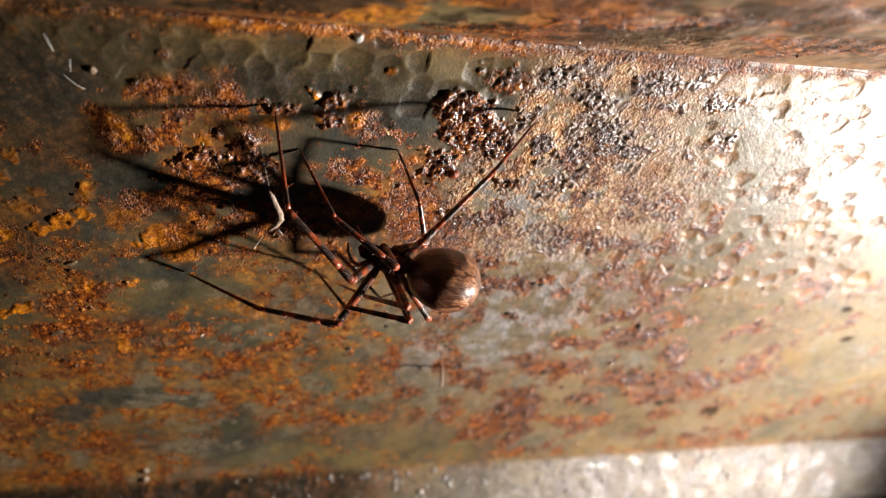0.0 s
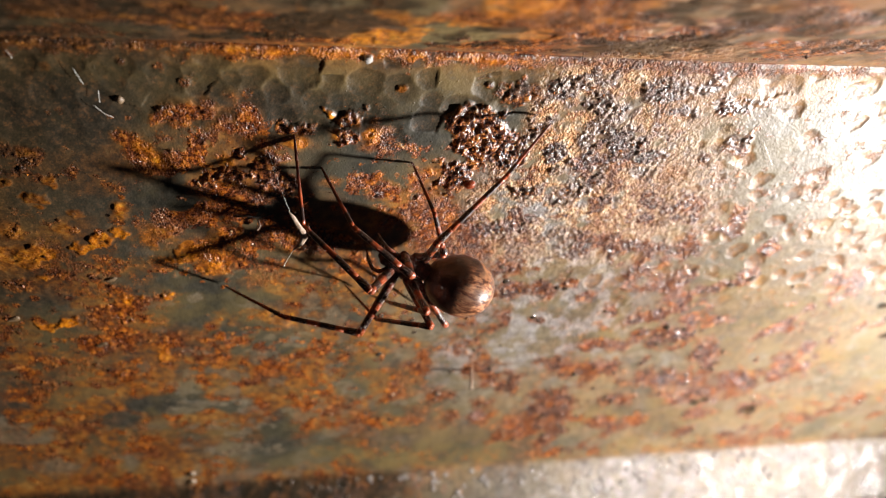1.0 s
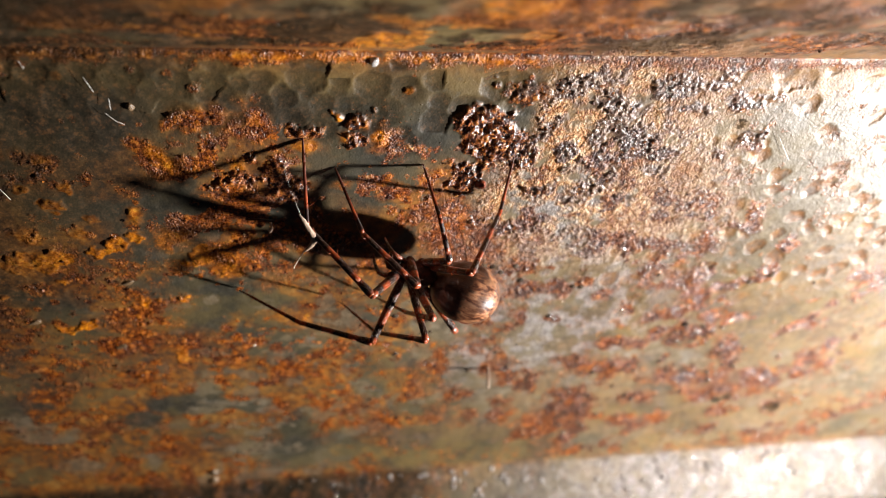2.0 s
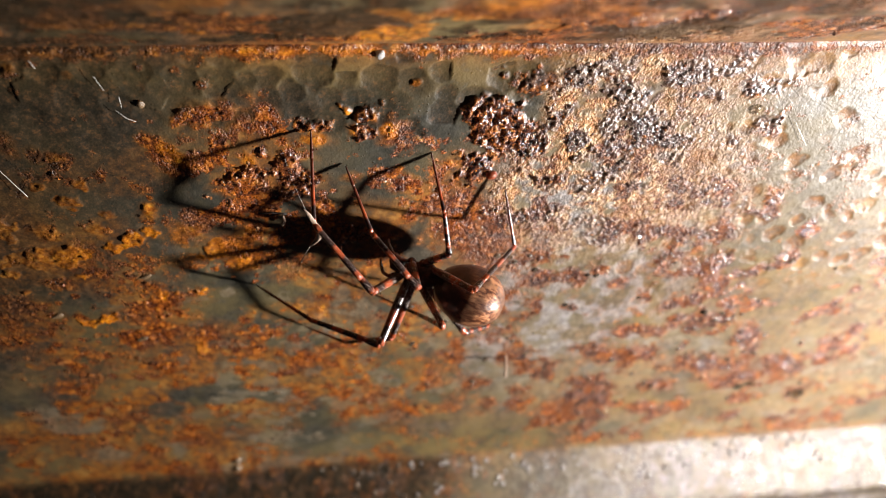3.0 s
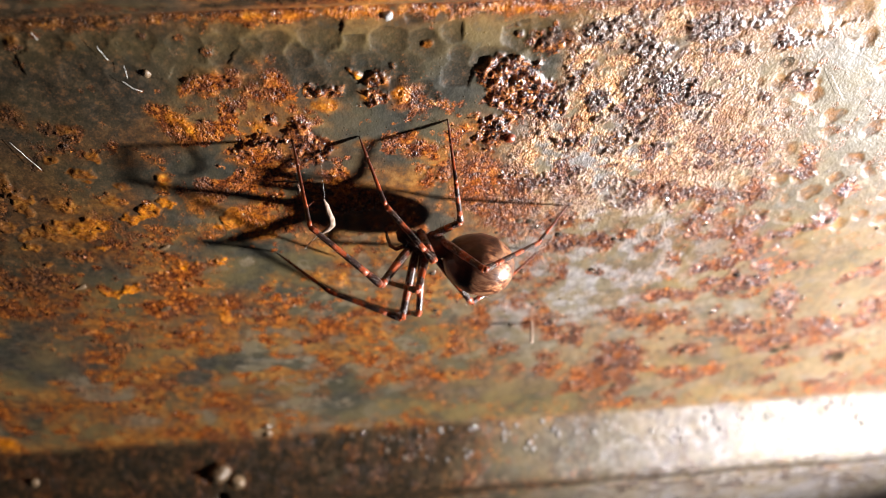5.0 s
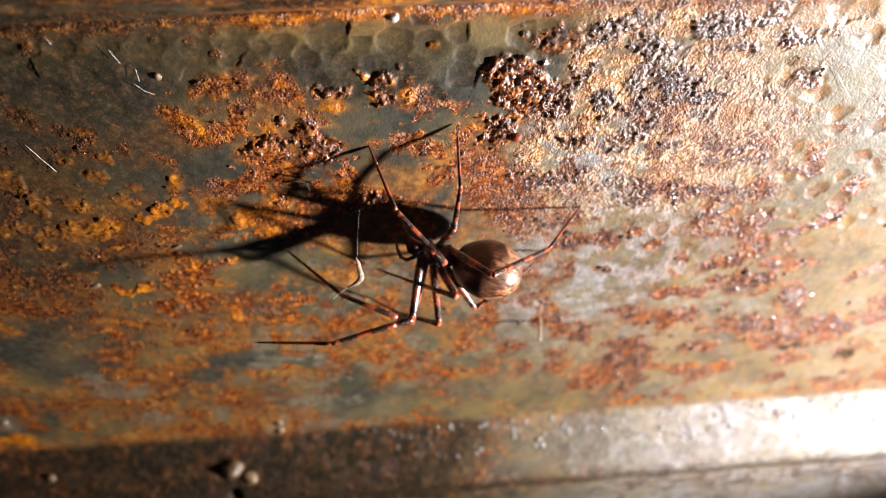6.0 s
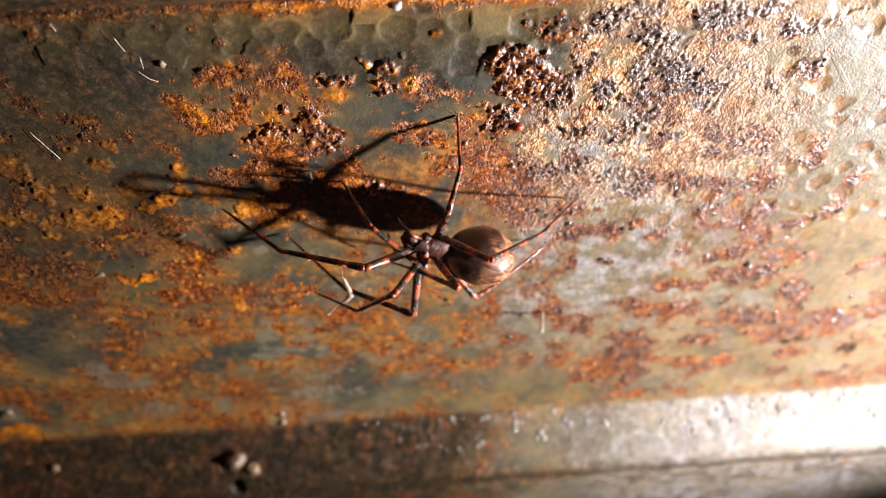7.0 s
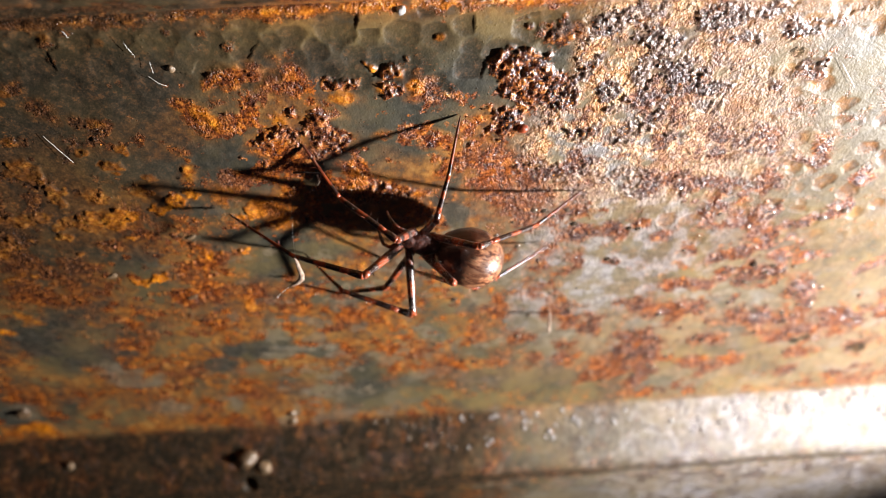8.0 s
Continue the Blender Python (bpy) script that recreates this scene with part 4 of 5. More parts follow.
def limb(name, length, radii, material, parent, spines=0, seed=0, curve=0.0):
    """One limb segment along +z, with its swellings and a few stiff hairs."""
    rng = random.Random(seed)
    bm = bmesh.new()
    steps = 12
    stations = []
    for i in range(steps + 1):
        t = i / steps
        k = t * (len(radii) - 1)
        a = min(int(k), len(radii) - 2)
        r = radii[a] + (radii[a + 1] - radii[a]) * (k - a)
        stations.append(((curve * math.sin(math.pi * t) * MM, 0, length * t * MM), r * MM))
    tube(bm, stations, 10)
    for k in range(spines):
        t, a = rng.uniform(0.1, 0.92), rng.uniform(0, 6.283)
        long, base = rng.uniform(0.35, 0.95), length * t
        d = Vector((math.cos(a), math.sin(a), rng.uniform(0.35, 0.9))).normalized()
        root = Vector((0, 0, base)) + Vector((math.cos(a), math.sin(a), 0)) * radii[len(radii) // 2] * 0.8
        tube(bm, [(root * MM, 0.04 * MM), ((root + d * long * 0.6) * MM, 0.028 * MM), ((root + d * long) * MM, 0.004 * MM)], 4, cap=False)
    return part(name, bm, material, parent)


def make_spider():
    spider = tagged(new("spider"), "brown cave spider with glossy abdomen and ringed legs on rusty steel", "spider")
    bm = bmesh.new()
    egg(bm, (-0.2, 0, 0), (2.55, 1.85, 1.15), 0.22)
    egg(bm, (1.5, 0, 0.12), (1.6, 1.2, 0.9), 0.12, 18, 24)
    for v in bm.verts:
        v.co += noise.noise_vector(v.co * 0.9) * 0.16 + noise.noise_vector(v.co * 2.6) * 0.06
        v.co *= MM
    part("cephalothorax", bm, M_CARAPACE, spider, "dark glossy red-brown head and chest plate")
    bm = bmesh.new()
    egg(bm, (0, 0, 0), (4.7, 3.95, 3.9), 0.07, 36, 48)
    for v in bm.verts:
        n = noise.noise(v.co * 0.7)
        v.co *= MM * (1 + 0.025 * n)
    abdomen = part("abdomen", bm, M_ABDOMEN, spider, "swollen brown abdomen with dark flecks and a wet shine")
    abdomen.matrix_basis = pose(-7.0 * MM, 0, 0)
    for side in (-1, 1):
        bm = bmesh.new()
        tube(bm, [((-3.6 * MM, side * 0.45 * MM, -1.5 * MM), 0.42 * MM), ((-4.15 * MM, side * 0.5 * MM, -1.9 * MM), 0.36 * MM), ((-4.5 * MM, side * 0.5 * MM, -2.2 * MM), 0.14 * MM)], 8)
        part("spinneret", bm, M_CARAPACE, abdomen)
    bm = bmesh.new()
    tube(bm, [((-2.4 * MM, 0, 0), 0.55 * MM), ((-3.6 * MM, 0, 0.2 * MM), 0.6 * MM)], 10)
    part("waist", bm, M_CARAPACE, spider)
    for side in (-1, 1):
        bm = bmesh.new()
        tube(bm, [((2.5 * MM, side * 0.5 * MM, 0.1 * MM), 0.5 * MM), ((3.3 * MM, side * 0.55 * MM, -0.3 * MM), 0.62 * MM), ((3.7 * MM, side * 0.5 * MM, -1.1 * MM), 0.45 * MM), ((3.6 * MM, side * 0.35 * MM, -1.7 * MM), 0.1 * MM)], 10)
        part("jaw", bm, M_CARAPACE, spider, "dark glossy jaw")
        bm = bmesh.new()
        tube(bm, [((2.1 * MM, side * 1.1 * MM, -0.2 * MM), 0.3 * MM), ((3.4 * MM, side * 1.9 * MM, 0.5 * MM), 0.27 * MM), ((4.2 * MM, side * 2.0 * MM, 0.2 * MM), 0.24 * MM), ((4.9 * MM, side * 1.8 * MM, -1.0 * MM), 0.2 * MM), ((5.2 * MM, side * 1.6 * MM, -2.2 * MM), 0.1 * MM)], 8)
        part("feeler", bm, M_PATELLA, spider, "thin banded feeler")
        for k, (ex, ey) in enumerate(((2.75, 0.25), (2.6, 0.6), (2.45, 0.3), (2.4, 0.7))):
            bm = bmesh.new()
            bmesh.ops.create_icosphere(bm, subdivisions=2, radius=0.13 * MM)
            bmesh.ops.translate(bm, verts=bm.verts, vec=(ex * MM, side * ey * MM, (0.95 - 0.1 * k) * MM))
            part("eye", bm, M_EYE, spider, "tiny black eye")
    legs = []
    for k, ((hx, hy), (lf, lt, lm)) in enumerate(zip(HIPS, LENGTHS)):
        bm = bmesh.new()
        out = Vector((hx, hy, 0)).normalized() * 0.5
        tube(bm, [((-out * 1.6 + Vector((0, 0, 0.1))) * MM, 0.62 * MM), (Vector((0, 0, 0)), 0.6 * MM), (out * 0.8 * MM, 0.45 * MM)], 10)
        leg = part("leg", bm, M_CARAPACE, spider, "long slender leg with dark and red rings")
        leg.matrix_basis = pose(hx * MM, hy * MM, -0.3 * MM)
        fat = 1.15 if k in (0, 4, 1) else 1.0
        segs = [
            limb("femur", lf, [0.4 * fat, 0.5 * fat, 0.5 * fat, 0.46 * fat, 0.42 * fat, 0.44 * fat], M_FEMUR, leg, 10, 10 * k),
            limb("patella", lt * PATELLA, [0.4 * fat, 0.44 * fat, 0.4 * fat, 0.34 * fat], M_PATELLA, leg, 2, 10 * k + 1),
            limb("tibia", lt * (1 - PATELLA), [0.34 * fat, 0.34 * fat, 0.31 * fat, 0.29 * fat, 0.28 * fat], M_TIBIA, leg, 14, 10 * k + 2),
            limb("metatarsus", lm * (1 - TARSUS), [0.26 * fat, 0.21 * fat, 0.18 * fat, 0.16 * fat], M_META, leg, 9, 10 * k + 3),
            limb("tarsus", lm * TARSUS, [0.18 * fat, 0.15 * fat, 0.12 * fat, 0.06 * fat], M_TARSUS, leg, 5, 10 * k + 4),
        ]
        legs.append((leg, segs, Vector((hx, hy, -0.3))))
    return spider, legs


spider, legs = make_spider()


# ---- a dry husk that swings on a thread ----
THREAD = -0.07     # the thread hangs plumb while the husk leans


def make_husk():
    husk = tagged(new("dangling_husk"), "pale dry scrap of husk hanging on a silk thread", "debris")
    bm = bmesh.new()
    pts = [(0, 0, 0, 0.08), (0.35, 0, -1.0, 0.17), (0.75, 0, -2.3, 0.22), (1.05, 0.1, -3.6, 0.26), (1.1, 0.1, -4.5, 0.28), (0.7, 0, -5.2, 0.26), (0.1, 0, -5.8, 0.17), (-0.4, 0, -6.3, 0.08)]
    tube(bm, [((x * MM, y * MM, z * MM), 1.3 * r * MM) for x, y, z, r in pts], 8, 0.7)
    for v in bm.verts:
        v.co += noise.noise_vector(v.co * 2500) * 0.00012
    part("husk", bm, M_HUSK, husk)
    bm = bmesh.new()
    tube(bm, [((0.2 * MM, 0, -0.5 * MM), 0.014 * MM), ((THREAD * 4 * MM, -0.3 * MM, 4 * MM), 0.007 * MM), ((THREAD * 9 * MM, -0.2 * MM, 9 * MM), 0.005 * MM)], 5)
    part("thread", bm, M_SILK, husk, "fine silk thread")
    bm = bmesh.new()
    tube(bm, [((-0.4 * MM, 0, -6.3 * MM), 0.05 * MM), ((-1.1 * MM, 0, -7.4 * MM), 0.04 * MM), ((-1.8 * MM, 0, -8.6 * MM), 0.05 * MM), ((-1.9 * MM, 0, -8.8 * MM), 0.12 * MM), ((-1.95 * MM, 0, -9.0 * MM), 0.04 * MM)], 5)
    part("tail", bm, M_SILK, husk, "frayed silk tail")
    return husk


husk = make_husk()


# ---- crumbs, grains and threads on the sheet ----
def grain_material(name, stops, rough, coat, ior=1.5):
    n = Nodes(name)
    f = n.noise(2600, 4, 0.65)
    n.bump(n.noise(5500, 4, 0.65), 0.35, 0.0001)
    col = n.ramp(n.math("ADD", n.math("MULTIPLY", n.random(), 0.6), n.math("MULTIPLY", f, 0.4)), *stops)
    return n.done(col, rough, 0.0, Specular_IOR_Level=0.7, IOR=ior, Coat_Weight=coat, Coat_Roughness=0.07)


M_FLAKE = grain_material("wet_rust_flake", [(0.2, (0.035, 0.012, 0.008)), (0.4, (0.09, 0.026, 0.012)), (0.58, (0.26, 0.08, 0.014)), (0.78, (0.5, 0.22, 0.05))], 0.3, 0.25)
def grit_material():
    n = Nodes("wet_grit")
    island = n.t.nodes.new("ShaderNodeNewGeometry").outputs["Random Per Island"]
    col = n.ramp(island, (0.0, (0.022, 0.008, 0.006)), (0.35, (0.09, 0.026, 0.012)), (0.7, (0.28, 0.08, 0.014)), (0.92, (0.5, 0.18, 0.025)), (1.0, (0.55, 0.36, 0.2)))
    n.bump(n.noise(6000, 3), 0.2, 0.00005)
    return n.done(col, 0.3, 0.0, Specular_IOR_Level=0.5, IOR=1.5, Coat_Weight=0.25, Coat_Roughness=0.1)


M_GRIT = grit_material()
M_BEAD = grain_material("mineral_bead", [(0.2, (0.05, 0.034, 0.022)), (0.8, (0.14, 0.1, 0.07))], 0.05, 1.0, 2.0)
M_DEW = grain_material("pale_bead", [(0.2, (0.2, 0.175, 0.16)), (0.8, (0.3, 0.275, 0.26))], 0.05, 1.0, 2.0)
M_CRYSTAL = grain_material("white_crystal", [(0.2, (0.4, 0.38, 0.36)), (0.8, (0.7, 0.68, 0.66))], 0.1, 1.0, 2.0)
M_LIME = grain_material("lime_nodule", [(0.2, (0.08, 0.045, 0.022)), (0.8, (0.23, 0.15, 0.08))], 0.4, 0.4)
M_BLISTER = grain_material("red_blister", [(0.2, (0.16, 0.025, 0.012)), (0.8, (0.3, 0.06, 0.02))], 0.12, 1.0)
M_FIBRE = Nodes("dark_fibre").done((0.03, 0.02, 0.015), 0.5)


def lump_mesh(name, seed, material, rough=0.3, detail=2, flat=0.75, rounded=True):
    """A craggy lump about one unit in radius."""
    bm = bmesh.new()
    bmesh.ops.create_icosphere(bm, subdivisions=detail, radius=1.0)
    off = Vector((seed * 7.7, seed * 3.1, seed * 1.3))
    for v in bm.verts:
        v.co *= 1 + rough * noise.noise(v.co * 1.1 + off) + 0.5 * rough * noise.noise(v.co * 2.7 + off)
        v.co.z *= flat
    me = bpy.data.meshes.new(name)
    bm.to_mesh(me)
    bm.free()
    for p in me.polygons:
        p.use_smooth = rounded
    me.materials.append(material)
    return me


def on_sheet(x, z, sink=0.0, tilt=0.0, turn=0.0, size=1.0, rng=None):
    """A pose in the sheet's frame with z out of the steel at (x, z) millimetres."""
    m = pose(x * MM, -(height(x, z) - sink) * MM, z * MM, 90 + tilt, 0, 0) @ pose(0, 0, 0, 0, tilt * 0.7, turn)
    return m @ Matrix.Diagonal((size * MM, size * MM, size * MM, 1))


def crumbs():
    """Loose flakes in the crusts near the spider; each can be picked off the sheet."""
    rng = random.Random(5)
    shapes = [lump_mesh("rust_flake", k, M_FLAKE, 0.9, 1, 0.5, False) for k in range(8)]
    patches = CRUST_CHEST
    areas = [rx * rz for _, _, rx, rz, _ in patches]
    for k in range(180):
        cx, cz, rx, rz, _ = rng.choices(patches, areas)[0]
        a, r = rng.uniform(0, 6.283), math.sqrt(rng.random()) * 0.95
        size = 0.1 + 0.2 * rng.random() ** 2.5
        x, z = cx + rx * r * math.cos(a), cz + rz * r * math.sin(a)
        ob = new("rust_flake", rng.choice(shapes))
        ob.parent = sheet
        ob.matrix_basis = on_sheet(x, z, size * 0.15, rng.uniform(-40, 40), rng.uniform(0, 360), size)
    beads = [lump_mesh("mineral_bead", 30 + k, (M_DEW, M_BEAD)[k // 3], 0.08, 3, 1.0) for k in range(6)]
    for k in range(280):
        x, z = rng.uniform(-22, 78), BOTTOM - 0.8 - 4.5 * rng.random() ** 2
        if k % 2 == 0:
            for _ in range(8):
                x, z = rng.uniform(-12, 66), rng.uniform(-53, 2)
                if cover(np.array([x]), np.array([z]))[0][0] > 0.45:
                    break
        ob = new("mineral_bead", rng.choice(beads[:3] if k % 2 and x > -5 else beads[3:]))
        ob.parent = sheet
        size = rng.uniform(0.4, 0.85) if k % 2 == 0 else rng.uniform(0.35, 0.75)
        ob.matrix_basis = on_sheet(x, z, size * rng.uniform(0.66, 0.82), 0, rng.uniform(0, 360), size)


crumbs()


def rust_grit():
    """Fine wet grit on the rusted parts: far too many grains to count, so one mesh."""
    rng = np.random.RandomState(7)
    bm = bmesh.new()
    bmesh.ops.create_icosphere(bm, subdivisions=1, radius=1.0)
    unit = np.array([v.co[:] for v in bm.verts])
    tris = np.array([[v.index for v in f.verts] for f in bm.faces])
    bm.free()
    n = 130000
    x, z = rng.uniform(-62, 70, n), rng.uniform(-60, 40, n)
    rust, crust, scab, out = cover(x, z)
    keep = rng.rand(n) < np.clip(0.3 * crust * (1 - 0.25 * (x > 12)) + 0.06 * rust + 0.07 * scab - 0.01, 0, 1)
    x, z, out, crust = x[keep], z[keep], out[keep], crust[keep]
    n = len(x)
    size = (0.05 + 0.17 * rng.rand(n) ** 4) * (0.75 + 0.5 * crust)
    turn = rng.normal(size=(n, 3, 3))
    turn = np.linalg.qr(turn)[0]
    lumps = unit[None] * (1 + 0.42 * rng.uniform(-1, 1, (n, len(unit), 1))) * rng.uniform(0.45, 1.25, (n, 1, 3))
    co = np.einsum("nij,nvj->nvi", turn, lumps) * size[:, None, None] + np.stack([x, -out + 0.1 * size, z], 1)[:, None]
    faces = (tris[None] + len(unit) * np.arange(n)[:, None, None]).reshape(-1, 3)
    me = bpy.data.meshes.new("rust_grit")
    me.vertices.add(co.shape[0] * co.shape[1])
    me.vertices.foreach_set("co", (co * MM).ravel())
    me.loops.add(faces.size)
    me.loops.foreach_set("vertex_index", faces.ravel())
    me.polygons.add(len(faces))
    me.polygons.foreach_set("loop_start", np.arange(0, faces.size, 3))
    me.polygons.foreach_set("use_smooth", np.zeros(len(faces), bool))
    me.update(calc_edges=True)
    me.materials.append(M_GRIT)
    ob = new("rust_grit", me)
    ob.parent = sheet
    return tagged(ob, "fine wet brown grit over the rust", kind="stuff")


rust_grit()


def thing_on_sheet(name, me, x, z, size, label, category, sink=0.2, group="", turn=0.0, stretch=(1, 1, 1)):
    ob = new(name, me)
    ob.matrix_world = SHEET @ on_sheet(x, z, size * sink, 0, turn, size) @ Matrix.Diagonal((*stretch, 1))
    return tagged(ob, label, category, group)


lime = [lump_mesh("lime_nodule", 50 + k, M_LIME, 0.35, 3, 0.85) for k in range(3)]
for k, (x, z, size) in enumerate([(-45.6, -59.5, 1.9), (-42.6, -60.8, 1.5), (-83.0, -44.4, 1.4), (-79.0, -58.6, 0.9), (-36.2, -53.4, 0.8), (-36.0, -50.8, 0.7)]):
    thing_on_sheet("lime_nodule", lime[k % 3], x, z, size, "rounded cream lime nodule grown on the rusty steel", "nodule", 0.2, "lime nodules", 60 * k)
# pale lens-shaped grains added in place of blurred glints
for k, (x, z, size) in enumerate([(-45.1, -13.2, 0.75), (-55.0, -7.0, 0.75), (-41.7, 0.6, 0.6), (-27.4, -29.6, 0.5), (-12.8, -34.4, 0.45)]):
    thing_on_sheet("pale_grain", lime[(k + 1) % 3], x, z, size, "small pale lens-shaped grain standing in for a glint on the steel", "grain", 0.1, "pale grains", 20, (1.3, 0.6, 0.5))
thing_on_sheet("white_crystal", lump_mesh("white_crystal", 71, M_CRYSTAL, 0.5, 2, 0.9), -11.2, 35.3, 0.6, "white glinting crystal lump in the steel fold", "crystal", 0.1)
thing_on_sheet("white_mote", lump_mesh("white_mote", 72, M_LIME, 0.4, 2, 0.9), -36.8, 29.0, 0.5, "tiny whitish mote on bare steel", "mote", 0.1)
thing_on_sheet("rust_blister", lump_mesh("rust_blister", 73, M_BLISTER, 0.12, 3, 0.8), 2.6, 17.3, 0.75, "glossy dark red rust blister in the crust", "blister", 0.0)


def water_material():
    n = Nodes("water")
    n.b.inputs["Transmission Weight"].default_value = 1.0
    n.b.inputs["IOR"].default_value = 1.33
    return n.done((1.0, 1.0, 1.0), 0.02)


M_WATER = water_material()
drop = lump_mesh("water_drop", 80, M_WATER, 0.05, 3, 0.55)
for x, z, size in [(33.6, 26.8, 0.85), (24.0, -3.0, 0.3), (-20.0, 18.0, 0.25), (-40.5, 12.0, 0.25)]:
    thing_on_sheet("water_drop", drop, x, z, size, "clear water drop on wet rusty steel", "drop", 0.1, "water drops")


def strand(points, radius, name, label, category, material, group="", sag=0.0):
    """A thin thread through points (x, out, z) in millimetres."""
    bm = bmesh.new()
    base = Vector((points[0][0], -points[0][1], points[0][2]))
    pts = []
    for a, b in zip(points, points[1:]):
        pts += [Vector(a).lerp(Vector(b), k / 6) for k in range(6)]
    pts.append(Vector(points[-1]))
    tube(bm, [(((p - base) + noise.noise_vector(p * 0.9) * sag) * MM, radius * MM) for p in (Vector((q[0], -q[1], q[2])) for q in pts)], 5)
    ob = tagged(part(name, bm, material), label, category, group)
    ob.matrix_world = SHEET @ pose(points[0][0] * MM, -points[0][1] * MM, points[0][2] * MM)
    return ob


for line in ([(-53.8, 0.4, 20.6), (-51.7, 0.8, 16.5)], [(-39.4, 0.4, 28.6), (-38.4, 0.7, 27.6), (-37.6, 0.5, 27.0)], [(-38.6, 0.5, 30.4), (-38.7, 0.4, 28.8)],
             [(-46.2, 0.6, 35.0), (-45.8, 0.8, 34.2)], [(-40.5, 0.6, 33.1), (-39.9, 0.6, 31.3)], [(39.0, 0.5, 25.4), (42.1, 0.6, 21.4)]):
    strand(line, 0.028, "silk_strand", "short bright silk strand lying on rusty steel", "silk", M_SILK, "silk strands", 0.05)
strand([(-26.0, 0.5, 12.4), (-24.5, 1.1, 12.9), (-22.7, 0.6, 12.2)], 0.13, "fibre", "dark curled fibre on rusty steel", "fibre", M_FIBRE, sag=0.1)
strand([(-23.2, 0.3, 11.6), (-23.0, 0.9, 11.0), (-23.3, 0.6, 10.2)], 0.15, "scrap", "pale torn scrap on rusty steel", "scrap", M_HUSK, sag=0.2)
strand([(9.3, -0.2, -22.4), (9.2, 1.6, -22.8), (8.8, 3.2, -22.6), (8.7, 3.9, -22.9)], 0.22, "husk_spike", "thin pale husk spike standing off the steel", "husk", M_HUSK, sag=0.15)


# ---- what moves ----
TICK = 0.1
# seconds, middle of the chest, middle of the abdomen (millimetres in the sheet's frame)
BODY = [
    (0, -4.59, -6.60, 8.81, 2.06, -8.10, 7.17),
    (0.5, -4.88, -7.85, 11.06, 1.36, -7.90, 7.88),
    (1, -4.84, -6.90, 9.61, 1.60, -7.60, 6.95),
    (1.5, -5.12, -6.95, 9.55, 1.16, -7.50, 6.48),
    (3, -6.43, -5.90, 5.81, -0.02, -8.10, 3.87),
    (3.5, -7.38, -6.35, 6.11, -0.60, -8.30, 4.26),
    (4, -7.66, -6.25, 5.83, -0.85, -8.10, 3.96),
    (4.5, -7.72, -6.60, 6.65, -1.43, -7.90, 3.87),
    (6, -7.46, -5.95, 2.88, -0.92, -7.00, 0.59),
    (6.5, -8.22, -6.55, 4.13, -1.95, -6.95, 1.01),
    (7, -8.35, -7.55, 4.56, -2.09, -7.00, 1.47),
    (7.5, -9.13, -6.95, 4.87, -2.98, -7.00, 1.52),
    (8, -10.72, -6.45, 4.39, -4.37, -7.00, 1.50),
]
# seconds, the husk's upper end, and its swing in degrees
SWING = [
    (0, -19.6, -7.0, 20.2, 5),
    (0.5, -18.6, -7.0, 18.8, -4),
    (1, -19.6, -7.0, 19.5, 9),
    (1.5, -19.4, -7.0, 19.6, 7),
    (3, -20.1, -7.0, 19.4, 7),
    (3.5, -20.3, -7.0, 20.1, 2),
    (4, -20.2, -7.0, 20.0, 5),
    (4.5, -20.2, -7.0, 19.7, -1),
    (6, -17.6, -8.0, 6.0, -11),
    (6.5, -17.9, -8.0, 4.9, -10),
    (7, -20.2, -8.0, 0.1, -5),
    (7.5, -26.2, -8.0, 4.8, -12),
    (8, -26.7, -8.0, 4.8, -11),
]


def between(rows, t):
    """Rows of (seconds, numbers...) eased to the time t."""
    for a, b in zip(rows, rows[1:]):
        if t <= b[0] + 1e-6:
            k = (t - a[0]) / (b[0] - a[0])
            k = k * k * (3 - 2 * k)
            return [p + (q - p) * k for p, q in zip(a[1:], b[1:])]
    return list(rows[-1][1:])


def body_pose(t):
    v = between(BODY, t)
    chest, rear = Vector(v[:3]), Vector(v[3:])
    x = (chest - rear).normalized()
    z = Vector((0, -1, 0))
    z = (z - x * z.dot(x)).normalized()
    y = z.cross(x)
    return Matrix(((x[0], y[0], z[0], chest[0] * MM), (x[1], y[1], z[1], chest[1] * MM), (x[2], y[2], z[2], chest[2] * MM), (0, 0, 0, 1)))


def along(a, b):
    """A pose at a whose z axis runs to b (metres)."""
    z = (b - a).normalized()
    x = Vector((0.13, -1, 0.21))
    x = (x - z * x.dot(z)).normalized()
    y = z.cross(x)
    return Matrix(((x[0], y[0], z[0], a[0]), (x[1], y[1], z[1], a[1]), (x[2], y[2], z[2], a[2]), (0, 0, 0, 1)))


